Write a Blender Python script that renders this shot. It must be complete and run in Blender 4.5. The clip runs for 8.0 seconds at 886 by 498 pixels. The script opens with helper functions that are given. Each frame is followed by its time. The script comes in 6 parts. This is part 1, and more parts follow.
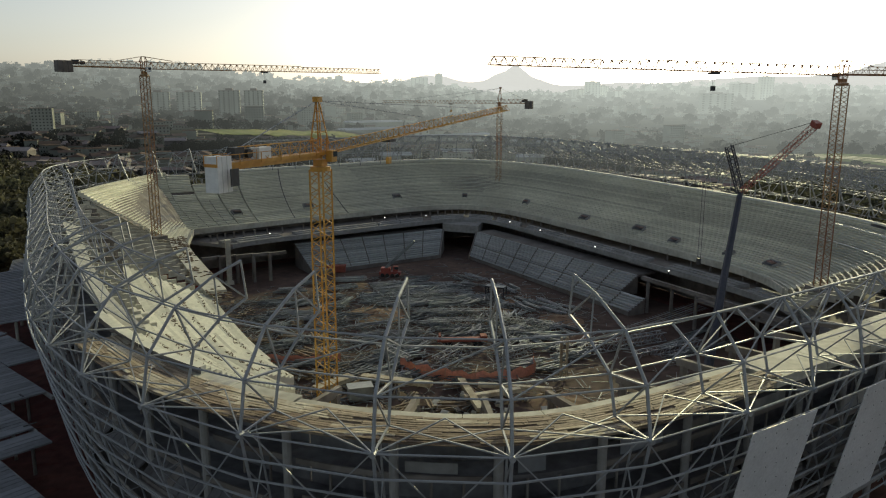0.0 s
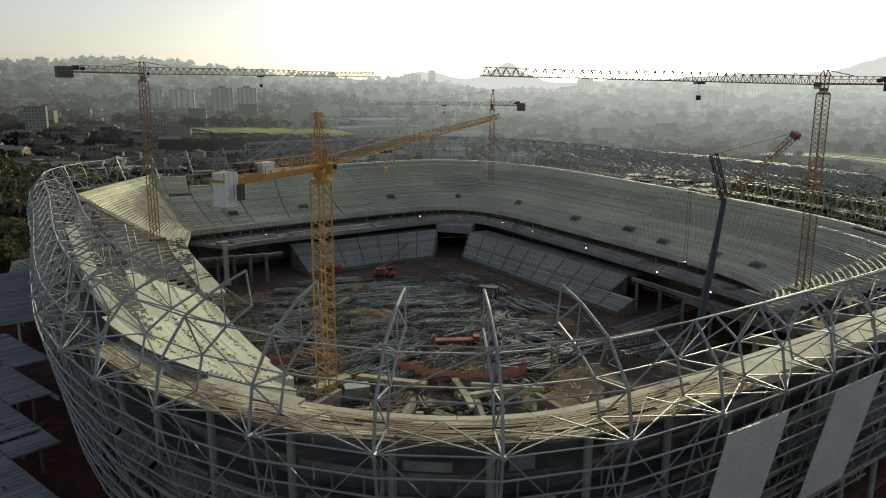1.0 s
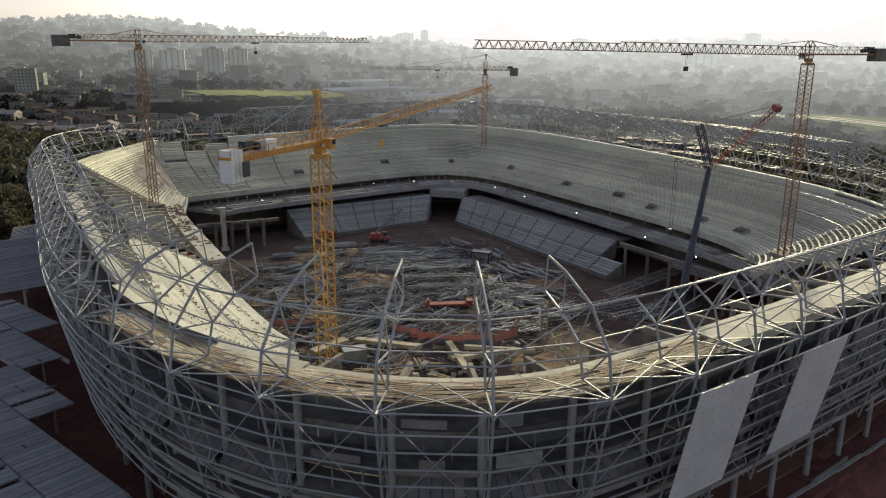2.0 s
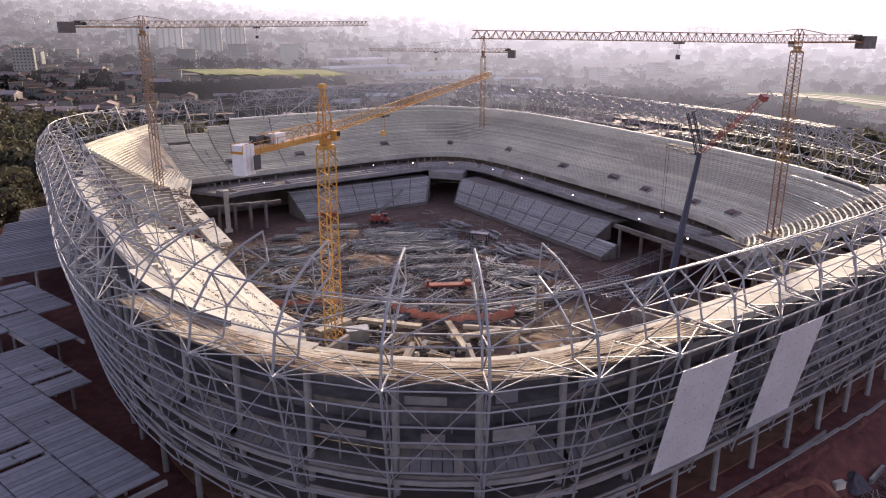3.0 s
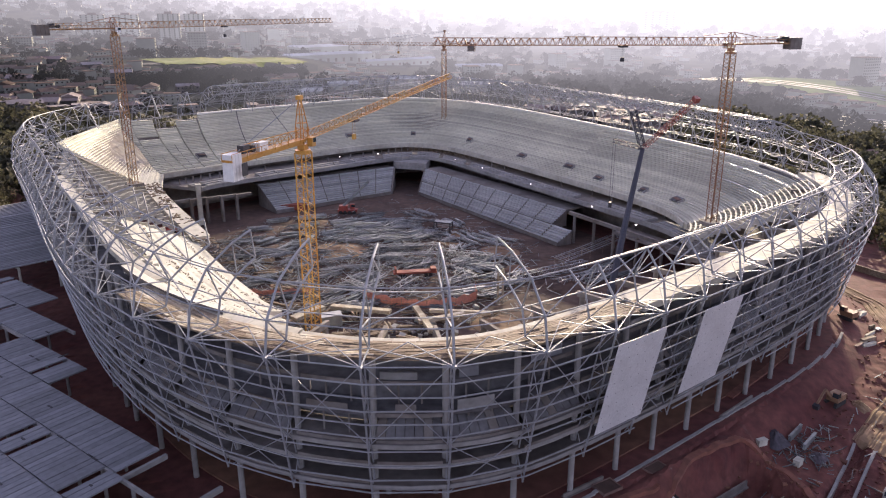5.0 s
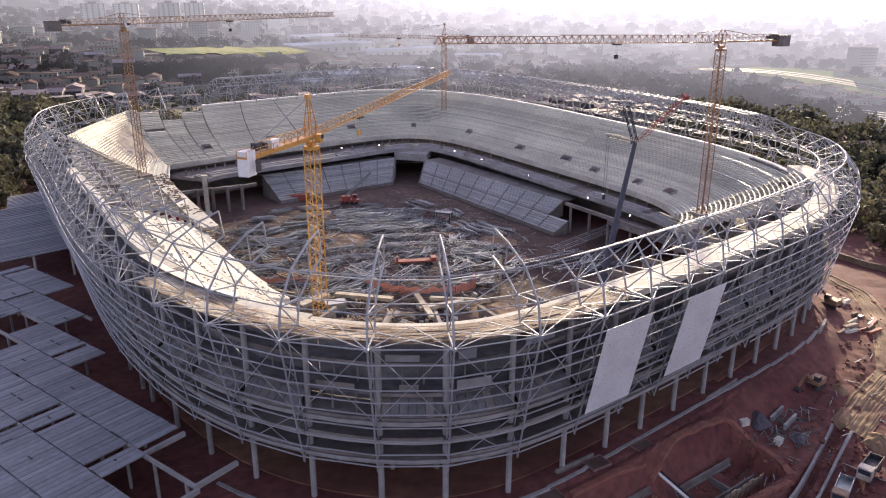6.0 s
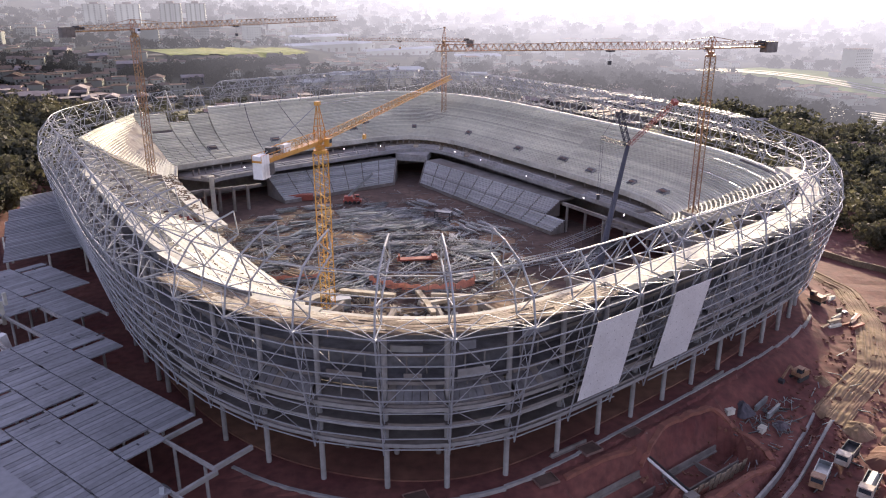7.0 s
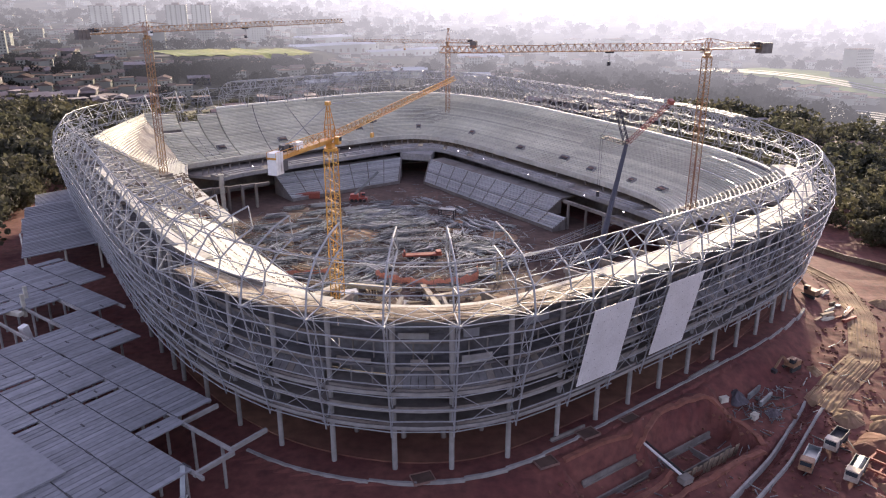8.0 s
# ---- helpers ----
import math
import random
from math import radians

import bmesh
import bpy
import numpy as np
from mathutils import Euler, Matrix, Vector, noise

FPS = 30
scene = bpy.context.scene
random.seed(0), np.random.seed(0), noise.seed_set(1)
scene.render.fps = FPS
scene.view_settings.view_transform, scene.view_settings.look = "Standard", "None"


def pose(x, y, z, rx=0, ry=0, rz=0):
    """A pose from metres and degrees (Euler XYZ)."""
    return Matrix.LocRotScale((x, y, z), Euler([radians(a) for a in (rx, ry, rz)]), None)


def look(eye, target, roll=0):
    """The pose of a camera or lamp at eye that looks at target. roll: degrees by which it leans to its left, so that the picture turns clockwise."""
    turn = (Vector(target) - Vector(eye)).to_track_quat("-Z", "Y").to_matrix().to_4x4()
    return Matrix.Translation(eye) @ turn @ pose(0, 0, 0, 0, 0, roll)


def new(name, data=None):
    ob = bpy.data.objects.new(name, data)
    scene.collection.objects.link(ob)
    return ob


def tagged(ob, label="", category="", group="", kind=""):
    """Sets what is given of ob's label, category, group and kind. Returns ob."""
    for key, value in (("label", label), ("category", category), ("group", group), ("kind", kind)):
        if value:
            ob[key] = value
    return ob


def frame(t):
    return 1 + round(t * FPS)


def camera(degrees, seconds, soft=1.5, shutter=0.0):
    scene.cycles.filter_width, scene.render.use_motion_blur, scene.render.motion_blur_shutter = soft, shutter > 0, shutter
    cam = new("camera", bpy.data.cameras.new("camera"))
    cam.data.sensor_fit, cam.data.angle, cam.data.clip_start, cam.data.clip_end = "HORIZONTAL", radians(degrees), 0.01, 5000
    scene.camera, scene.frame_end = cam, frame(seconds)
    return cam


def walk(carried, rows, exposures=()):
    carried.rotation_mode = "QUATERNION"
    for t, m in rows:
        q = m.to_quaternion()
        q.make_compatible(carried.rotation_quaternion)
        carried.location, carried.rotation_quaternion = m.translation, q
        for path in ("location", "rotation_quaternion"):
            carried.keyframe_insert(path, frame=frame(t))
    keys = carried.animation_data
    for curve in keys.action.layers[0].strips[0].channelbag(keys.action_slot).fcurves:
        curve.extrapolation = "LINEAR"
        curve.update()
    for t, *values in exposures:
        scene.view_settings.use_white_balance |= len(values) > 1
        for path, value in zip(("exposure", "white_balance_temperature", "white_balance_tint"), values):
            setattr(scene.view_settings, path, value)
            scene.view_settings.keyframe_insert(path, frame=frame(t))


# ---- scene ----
cam = camera(61.9, 8.0, soft=1.15)
PATH = [
    (0, (-0.685, 0.135, 62.614), (-0.803, 2.09, 62.209), 0.1),
    (0.5, (-0.701, -1.869, 63.912), (-0.81, 0.085, 63.502), 0.1),
    (1, (-0.681, -4.113, 65.229), (-0.78, -2.159, 64.814), 0.2),
    (1.5, (-0.713, -6.618, 66.517), (-0.802, -4.673, 66.057), 0.2),
    (2, (-0.64, -9.028, 67.796), (-0.719, -7.098, 67.279), 0.2),
    (3.5, (-0.621, -17.264, 72.096), (-0.688, -15.353, 71.51), 0.1),
    (4, (-0.599, -20.391, 73.438), (-0.634, -18.481, 72.846), 0.1),
    (4.5, (-0.656, -23.668, 74.779), (-0.65, -21.76, 74.179), 0.1),
    (5, (-0.728, -26.855, 75.981), (-0.705, -24.953, 75.364), 0.0),
    (6.5, (-1.235, -37.739, 80.015), (-1.21, -35.848, 79.364), 0.1),
    (7, (-1.533, -41.636, 81.112), (-1.506, -39.744, 80.463), 0.1),
    (7.5, (-1.8, -45.443, 81.723), (-1.775, -43.551, 81.074), 0.1),
    (8, (-1.899, -48.216, 81.889), (-1.881, -46.324, 81.241), 0.0),
]
walk(cam, [(t, look(eye, target, roll)) for t, eye, target, roll in PATH],
     exposures=[(0.0, -0.32, 6500, 8), (1.3, -0.3, 6500, 8), (2.1, 0.22, 6450, 20), (3.3, 0.88, 6350, 46), (4.0, 0.92, 6330, 45), (5.0, 0.99, 6200, 39), (8.0, 1.21, 6200, 39)])

# ---- light ----
SUN_AZ, SUN_EL = 20.0, 15.5          # degrees clockwise from +y, and above the horizon
world = bpy.data.worlds.new("sky")
world.use_nodes = True
scene.world = world
wn = world.node_tree.nodes
sky = wn.new("ShaderNodeTexSky")
sky.sky_type = "NISHITA"
sky.sun_disc = False
sky.sun_elevation, sky.sun_rotation = radians(SUN_EL), radians(SUN_AZ)
sky.dust_density, sky.air_density, sky.altitude = 3.6, 1.0, 850
wn["Background"].inputs["Strength"].default_value = 0.15
pale = wn.new("ShaderNodeHueSaturation")          # hazy morning air: a paler sky
pale.inputs["Saturation"].default_value = 0.55
world.node_tree.links.new(sky.outputs[0], pale.inputs["Color"])
world.node_tree.links.new(pale.outputs[0], wn["Background"].inputs["Color"])
sun = new("sun", bpy.data.lights.new("sun", "SUN"))
sun.data.energy, sun.data.angle, sun.data.color = 4.2, radians(0.6), (1.0, 0.93, 0.52)
sun_way = Vector((math.sin(radians(SUN_AZ)) * math.cos(radians(SUN_EL)), math.cos(radians(SUN_AZ)) * math.cos(radians(SUN_EL)), math.sin(radians(SUN_EL))))
sun.matrix_world = look(sun_way * 500, (0, 0, 0))


# ---- materials ----
def material(name, colour, rough=0.8, metal=0.0, vary=0.25, grain=2.0, stain=0.12, bump=0.15, second=None, by_piece=0.0):
    """A surface with fine grain, wide stains, a second tint and a light bump, at sizes in metres."""
    m = bpy.data.materials.new(name)
    m.use_nodes = True
    n, l = m.node_tree.nodes, m.node_tree.links
    b = n["Principled BSDF"]
    b.inputs["Roughness"].default_value, b.inputs["Metallic"].default_value = rough, metal
    geo = n.new("ShaderNodeNewGeometry")
    fine, wide = n.new("ShaderNodeTexNoise"), n.new("ShaderNodeTexNoise")
    fine.inputs["Scale"].default_value, wide.inputs["Scale"].default_value = grain, stain
    fine.inputs["Detail"].default_value, wide.inputs["Detail"].default_value = 6, 5
    for t in (fine, wide):
        l.new(geo.outputs["Position"], t.inputs["Vector"])
    two = n.new("ShaderNodeMix")
    two.data_type = "RGBA"
    other = second or [c * (1 - vary) for c in colour]
    two.inputs["A"].default_value, two.inputs["B"].default_value = (*colour, 1), (*other, 1)
    ramp = n.new("ShaderNodeMapRange")
    ramp.inputs["From Min"].default_value, ramp.inputs["From Max"].default_value = 0.38, 0.64
    l.new(wide.outputs["Fac"], ramp.inputs["Value"])
    l.new(ramp.outputs["Result"], two.inputs["Factor"])
    tone = n.new("ShaderNodeHueSaturation")
    value = n.new("ShaderNodeMapRange")
    value.inputs["To Min"].default_value, value.inputs["To Max"].default_value = 1 - vary, 1 + vary
    value.inputs["From Min"].default_value, value.inputs["From Max"].default_value = 0.25, 0.75
    l.new(fine.outputs["Fac"], value.inputs["Value"])
    last = value.outputs["Result"]
    if by_piece:
        info, add = n.new("ShaderNodeObjectInfo"), n.new("ShaderNodeMath")
        add.operation = "MULTIPLY_ADD"
        add.inputs[1].default_value = by_piece
        l.new(info.outputs["Random"], add.inputs[0])
        l.new(last, add.inputs[2])
        island, more = n.new("ShaderNodeMath"), n.new("ShaderNodeMath")
        island.operation, more.operation = "MULTIPLY_ADD", "SUBTRACT"
        island.inputs[1].default_value, more.inputs[1].default_value = by_piece, by_piece
        l.new(geo.outputs["Random Per Island"], island.inputs[0])
        l.new(add.outputs[0], island.inputs[2])
        l.new(island.outputs[0], more.inputs[0])
        last = more.outputs[0]
    l.new(last, tone.inputs["Value"])
    l.new(two.outputs["Result"], tone.inputs["Color"])
    l.new(tone.outputs["Color"], b.inputs["Base Color"])
    if bump:
        bp = n.new("ShaderNodeBump")
        bp.inputs["Strength"].default_value, bp.inputs["Distance"].default_value = bump, 0.1
        l.new(fine.outputs["Fac"], bp.inputs["Height"])
        l.new(bp.outputs["Normal"], b.inputs["Normal"])
    return m


CONCRETE = material("precast concrete", (0.50, 0.49, 0.42), 0.85, vary=0.2, grain=0.8, stain=0.12, second=(0.36, 0.345, 0.29))
RIM = material("pale rim concrete", (0.66, 0.655, 0.61), 0.8, vary=0.1, grain=0.8, stain=0.06)
TERRACE = material("terrace concrete", (0.60, 0.59, 0.49), 0.8, vary=0.16, grain=0.7, stain=0.05, by_piece=0.42)
LOWER = material("grey terrace concrete", (0.40, 0.41, 0.41), 0.8, vary=0.16, grain=0.7, stain=0.05, by_piece=0.5)
SHAFT = material("cast column concrete", (0.28, 0.275, 0.265), 0.9, vary=0.2, grain=0.8, stain=0.15)
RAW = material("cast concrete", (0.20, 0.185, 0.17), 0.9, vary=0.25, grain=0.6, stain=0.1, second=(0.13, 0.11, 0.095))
STEEL = material("galvanised steel tube", (0.33, 0.345, 0.36), 0.56, 0.4, vary=0.12, grain=1.5, bump=0.03)
STEEL_DULL = material("weathered steel section", (0.27, 0.30, 0.30), 0.5, 0.45, vary=0.3, grain=0.8, second=(0.15, 0.16, 0.165), by_piece=0.8)
YELLOW = material("yellow crane paint", (0.50, 0.28, 0.05), 0.45, vary=0.2, grain=1.2, second=(0.5, 0.22, 0.03), bump=0.05)
AMBER = material("weathered amber crane paint", (0.29, 0.17, 0.07), 0.55, vary=0.25, grain=1.2, second=(0.27, 0.12, 0.06), bump=0.05)
RED = material("red crane paint", (0.30, 0.06, 0.045), 0.45, vary=0.2, bump=0.05)
NAVY = material("dark blue boom paint", (0.045, 0.048, 0.065), 0.7, vary=0.2, bump=0.05)
DARK = material("dark machine metal", (0.04, 0.04, 0.045), 0.6, vary=0.3)
WHITE = material("white painted metal", (0.75, 0.75, 0.73), 0.5, vary=0.1, bump=0.05)
PALE_BOARD = material("weathered pale formwork board", (0.52, 0.475, 0.37), 0.85, vary=0.25, grain=2.0, stain=0.3, second=(0.33, 0.265, 0.18), by_piece=0.5)
# dark tone of inner walls and slabs; on the doorway sheets it is painted shade
INSIDE = material("dark inner walls and doorway shade", (0.15, 0.15, 0.155), 0.95, vary=0.3, grain=0.7, stain=0.12, second=(0.085, 0.08, 0.082))
PANEL = material("perforated white facade sheet", (0.62, 0.635, 0.64), 0.5, vary=0.12, grain=3.0, stain=0.2)
WOOD = material("shuttering board", (0.17, 0.12, 0.08), 0.85, vary=0.35, grain=2.0, second=(0.30, 0.245, 0.175), by_piece=0.5)
NET = material("faded orange safety mesh", (0.74, 0.34, 0.25), 0.85, vary=0.2, second=(0.62, 0.25, 0.17))
FORMWORK = material("red-brown shuttering ply", (0.20, 0.11, 0.085), 0.85, vary=0.3, grain=1.5, second=(0.13, 0.09, 0.08))
JIB_RED = material("dull red lattice paint", (0.30, 0.075, 0.06), 0.5, vary=0.2, bump=0.05)
DECK = material("precast deck plank", (0.21, 0.218, 0.235), 0.85, vary=0.14, grain=0.9, stain=0.08, by_piece=0.4)
EARTH = material("red clay", (0.12, 0.045, 0.032), 0.95, vary=0.35, grain=0.35, stain=0.03, second=(0.2, 0.10, 0.06), bump=0.5)
TRACK = material("trodden clay track", (0.26, 0.175, 0.10), 0.95, vary=0.4, grain=0.6, stain=0.15, second=(0.16, 0.09, 0.058), bump=0.8)
LIP = material("fresh dug clay", (0.20, 0.085, 0.06), 0.95, vary=0.35, grain=0.6, stain=0.1, second=(0.20, 0.075, 0.05), bump=0.5)
DARK_SPOIL = material("dark wet rubble", (0.06, 0.055, 0.065), 0.9, vary=0.4, grain=1.2, second=(0.12, 0.10, 0.11), bump=0.5)
FIELD = material("churned building site earth", (0.058, 0.034, 0.027), 0.95, vary=0.4, grain=0.4, stain=0.06, second=(0.105, 0.064, 0.047), bump=0.5)


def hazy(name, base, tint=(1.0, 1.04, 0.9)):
    """Far backdrop: morning haze painted as emission, growing with distance towards the sun."""
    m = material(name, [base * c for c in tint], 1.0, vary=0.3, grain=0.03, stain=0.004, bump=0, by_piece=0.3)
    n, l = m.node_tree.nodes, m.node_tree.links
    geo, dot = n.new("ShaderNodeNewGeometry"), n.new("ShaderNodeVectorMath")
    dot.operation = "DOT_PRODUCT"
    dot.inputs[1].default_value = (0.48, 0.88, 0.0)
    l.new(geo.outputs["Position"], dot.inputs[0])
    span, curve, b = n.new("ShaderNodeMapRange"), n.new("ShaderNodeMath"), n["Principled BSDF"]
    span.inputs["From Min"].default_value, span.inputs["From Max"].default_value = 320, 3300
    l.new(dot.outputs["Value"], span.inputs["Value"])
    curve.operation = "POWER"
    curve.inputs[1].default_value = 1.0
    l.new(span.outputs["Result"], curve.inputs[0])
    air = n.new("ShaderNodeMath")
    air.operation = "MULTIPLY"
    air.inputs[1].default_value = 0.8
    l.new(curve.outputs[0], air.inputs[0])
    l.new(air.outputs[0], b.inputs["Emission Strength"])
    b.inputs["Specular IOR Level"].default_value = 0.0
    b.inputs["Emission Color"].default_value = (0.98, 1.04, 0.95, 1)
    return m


HAZE_WOOD, HAZE_LAND, HAZE_WALL, HAZE_ROOF, HAZE_HOLE = hazy("woods with painted haze", 0.025), hazy("land with painted haze", 0.05), hazy("walls with painted haze", 0.28), hazy("roofs with painted haze", 0.15, (1.0, 0.78, 0.68)), hazy("windows with painted haze", 0.03)
LEAF = material("dark foliage", (0.055, 0.059, 0.038), 0.75, vary=0.4, grain=0.3, stain=0.02, second=(0.075, 0.07, 0.04), bump=0, by_piece=0.7)
leaf_nodes, leaf_links = LEAF.node_tree.nodes, LEAF.node_tree.links      # thin leaves let the low sun through
through_leaf, leaf_mix = leaf_nodes.new("ShaderNodeBsdfTranslucent"), leaf_nodes.new("ShaderNodeMixShader")
leaf_mix.inputs["Fac"].default_value = 0.45
leaf_links.new(leaf_nodes["Hue/Saturation/Value"].outputs["Color"], through_leaf.inputs["Color"])
leaf_links.new(leaf_nodes["Principled BSDF"].outputs[0], leaf_mix.inputs[1])
leaf_links.new(through_leaf.outputs[0], leaf_mix.inputs[2])
leaf_links.new(leaf_mix.outputs[0], leaf_nodes["Material Output"].inputs["Surface"])
BARK = material("bark", (0.12, 0.08, 0.05), 0.9)
HAZE_METAL = hazy("pale metal roofs with painted haze", 0.38, (0.96, 1.0, 1.04))
HAZE_GRASS = hazy("grass with painted haze", 0.16, (0.95, 1.15, 0.5))
GRASS = material("pale grass", (0.095, 0.13, 0.04), 0.9, vary=0.3, grain=0.2, stain=0.02, second=(0.19, 0.20, 0.07))
PLASTER = material("house plaster", (0.21, 0.205, 0.19), 0.9, vary=0.15, grain=0.5, stain=0.01, second=(0.15, 0.13, 0.115), by_piece=0.9)
ROOFTILE = material("clay roof", (0.15, 0.10, 0.085), 0.85, vary=0.2, grain=0.5, stain=0.01, second=(0.20, 0.19, 0.185), by_piece=0.8)
TOWERWALL = material("white tower plaster", (0.62, 0.62, 0.60), 0.85, vary=0.1)
WINDOW = material("dark window glass", (0.05, 0.06, 0.07), 0.2, vary=0.1, bump=0)
ASPHALT = material("asphalt", (0.09, 0.09, 0.09), 0.9, vary=0.2)
GLASS = material("cab glass", (0.03, 0.04, 0.05), 0.1, vary=0.05, bump=0)
RUBBER = material("tyre rubber", (0.03, 0.03, 0.03), 0.9, vary=0.2)
DUSTY = material("white paint under clay dust", (0.40, 0.37, 0.33), 0.6, vary=0.25, grain=1.5, second=(0.30, 0.23, 0.18))
OCHRE = material("dusty ochre machine paint", (0.24, 0.14, 0.08), 0.65, vary=0.3, grain=1.5, second=(0.17, 0.10, 0.07))
RED_BOX = material("faded red steel", (0.30, 0.08, 0.05), 0.7, vary=0.2)


# ---- mesh tools ----
class Piece:
    """Gathers tubes, boxes and quads, and makes one mesh object of them."""

    def __init__(self):
        self.v, self.f = [], []

    def tube(self, p, q, r, n=4, r2=None):
        p, q = np.asarray(p, float), np.asarray(q, float)
        d = q - p
        size = np.linalg.norm(d)
        if size < 1e-4:
            return self
        d /= size
        a = np.cross(d, (0, 0, 1) if abs(d[2]) < 0.95 else (1, 0, 0))
        a /= np.linalg.norm(a)
        b = np.cross(d, a)
        k = len(self.v)
        for c, rr in ((p, r), (q, r if r2 is None else r2)):
            for i in range(n):
                w = 2 * math.pi * (i + 0.5) / n
                self.v.append(tuple(c + rr * (math.cos(w) * a + math.sin(w) * b)))
        self.f += [(k + i, k + (i + 1) % n, k + n + (i + 1) % n, k + n + i) for i in range(n)]
        self.f += [tuple(k + i for i in reversed(range(n))), tuple(k + n + i for i in range(n))]
        return self

    def path(self, points, r, n=4):
        for p, q in zip(points, points[1:]):
            self.tube(p, q, r, n)
        return self

    def box(self, c, s, rz=0.0, rx=0.0, ry=0.0):
        m = pose(*c, rx, ry, rz)
        k = len(self.v)
        for x in (-0.5, 0.5):
            for y in (-0.5, 0.5):
                for z in (-0.5, 0.5):
                    self.v.append(tuple(m @ Vector((x * s[0], y * s[1], z * s[2]))))
        self.f += [tuple(k + i for i in f) for f in ((0, 1, 3, 2), (4, 6, 7, 5), (0, 4, 5, 1), (2, 3, 7, 6), (0, 2, 6, 4), (1, 5, 7, 3))]
        return self

    def beam(self, p, q, w, h):
        """A rectangular bar from p to q, w wide and h high, its top edge level."""
        p, q = Vector(p), Vector(q)
        d = q - p
        side = d.cross(Vector((0, 0, 1)))
        side = side.normalized() if side.length > 1e-5 else Vector((1, 0, 0))
        up = side.cross(d).normalized()
        k = len(self.v)
        for c in (p, q):
            for x, z in ((-1, -1), (1, -1), (1, 1), (-1, 1)):
                self.v.append(tuple(c + side * (x * w / 2) + up * (z * h / 2)))
        self.f += [(k, k + 1, k + 5, k + 4), (k + 1, k + 2, k + 6, k + 5), (k + 2, k + 3, k + 7, k + 6), (k + 3, k, k + 4, k + 7), (k + 3, k + 2, k + 1, k), (k + 4, k + 5, k + 6, k + 7)]
        return self

    def strip(self, rows):
        """A sheet through rows of points, all rows of one length."""
        k, w = len(self.v), len(rows[0])
        for row in rows:
            self.v += [tuple(p) for p in row]
        for i in range(len(rows) - 1):
            for j in range(w - 1):
                self.f.append((k + i * w + j, k + i * w + j + 1, k + (i + 1) * w + j + 1, k + (i + 1) * w + j))
        return self

    def sweep(self, sections):
        """A closed solid through sections, each the same number of points round a closed outline."""
        k, w = len(self.v), len(sections[0])
        for sec in sections:
            self.v += [tuple(p) for p in sec]
        for i in range(len(sections) - 1):
            for j in range(w):
                a, b = j, (j + 1) % w
                self.f.append((k + i * w + a, k + i * w + b, k + (i + 1) * w + b, k + (i + 1) * w + a))
        e = k + (len(sections) - 1) * w
        self.f += [tuple(k + j for j in reversed(range(w))), tuple(e + j for j in range(w))]
        return self

    def mesh(self, name, mat):
        me = bpy.data.meshes.new(name)
        me.from_pydata(self.v, [], self.f)
        me.materials.append(mat)
        me.update()
        return me

    def make(self, name, mat, parent=None, label=""):
        ob = new(name, self.mesh(name, mat))
        if parent is not None:
            ob.parent = parent
        return tagged(ob, label)


def thing(name, label, category, group="", kind="", at=(0, 0, 0), rz=0.0):
    ob = tagged(new(name), label, category, group, kind)
    ob.matrix_basis = pose(*at, 0, 0, rz)
    return ob


# ---- plan of the stadium: a skewed superellipse ----
CENTRE, SIDE_A, SIDE_B = (-13.2, 214.0), radians(38.6), radians(121.0)
E1, E2 = (math.cos(SIDE_A), math.sin(SIDE_A)), (math.cos(SIDE_B), math.sin(SIDE_B))
HALF_A, HALF_B, POWER = 108.8, 136.8, 3.34


def plan(u, v, z=0.0):
    return (CENTRE[0] + u * E1[0] + v * E2[0], CENTRE[1] + u * E1[1] + v * E2[1], z)


def oval(th, a, b, z=0.0, n=POWER):
    c, s = math.cos(th), math.sin(th)
    return plan(math.copysign(abs(c) ** (2 / n), c) * a, math.copysign(abs(s) ** (2 / n), s) * b, z)


_th = [radians(225) + 2 * math.pi * i / 7200 for i in range(7201)]
_xy = np.array([oval(t, HALF_A, HALF_B)[:2] for t in _th]) + (1.65, -0.35)
_run = np.r_[0, np.cumsum(np.linalg.norm(np.diff(_xy, axis=0), axis=1))]
ROUND = float(_run[-1])


def turn_at(s):
    """The angle of the plan at s metres along the outer ring from the front corner, to the right."""
    return float(np.interp(s % ROUND, _run, _th))


# the front and the left corner stand a little proud of the even curve
_way = np.gradient(_xy, axis=0)
_way /= np.linalg.norm(_way, axis=1)[:, None]
_xy = _xy + np.stack([_way[:, 1], -_way[:, 0]], 1) * (2.2 * np.exp(-((_run - 31.0) / 20.0) ** 2) + 6.5 * np.exp(-((_run - ROUND + 202.0) / 38.0) ** 2))[:, None]
_way = np.gradient(_xy, axis=0)
_way /= np.linalg.norm(_way, axis=1)[:, None]


def ring(s, inset, z):
    """A point inset metres inside the outer ring, square to it."""
    s = s % ROUND
    x, y = np.interp(s, _run, _xy[:, 0]), np.interp(s, _run, _xy[:, 1])
    tx, ty = np.interp(s, _run, _way[:, 0]), np.interp(s, _run, _way[:, 1])
    return (float(x - ty * inset), float(y + tx * inset), z)


TIER_A, TIER_B = 68.0, 89.5        # front edge of the upper tier


BEND, BEND_LO, BEND_HI = -240.0, -310.0, -190.0     # the stand turns in one sharp bend at the far left corner


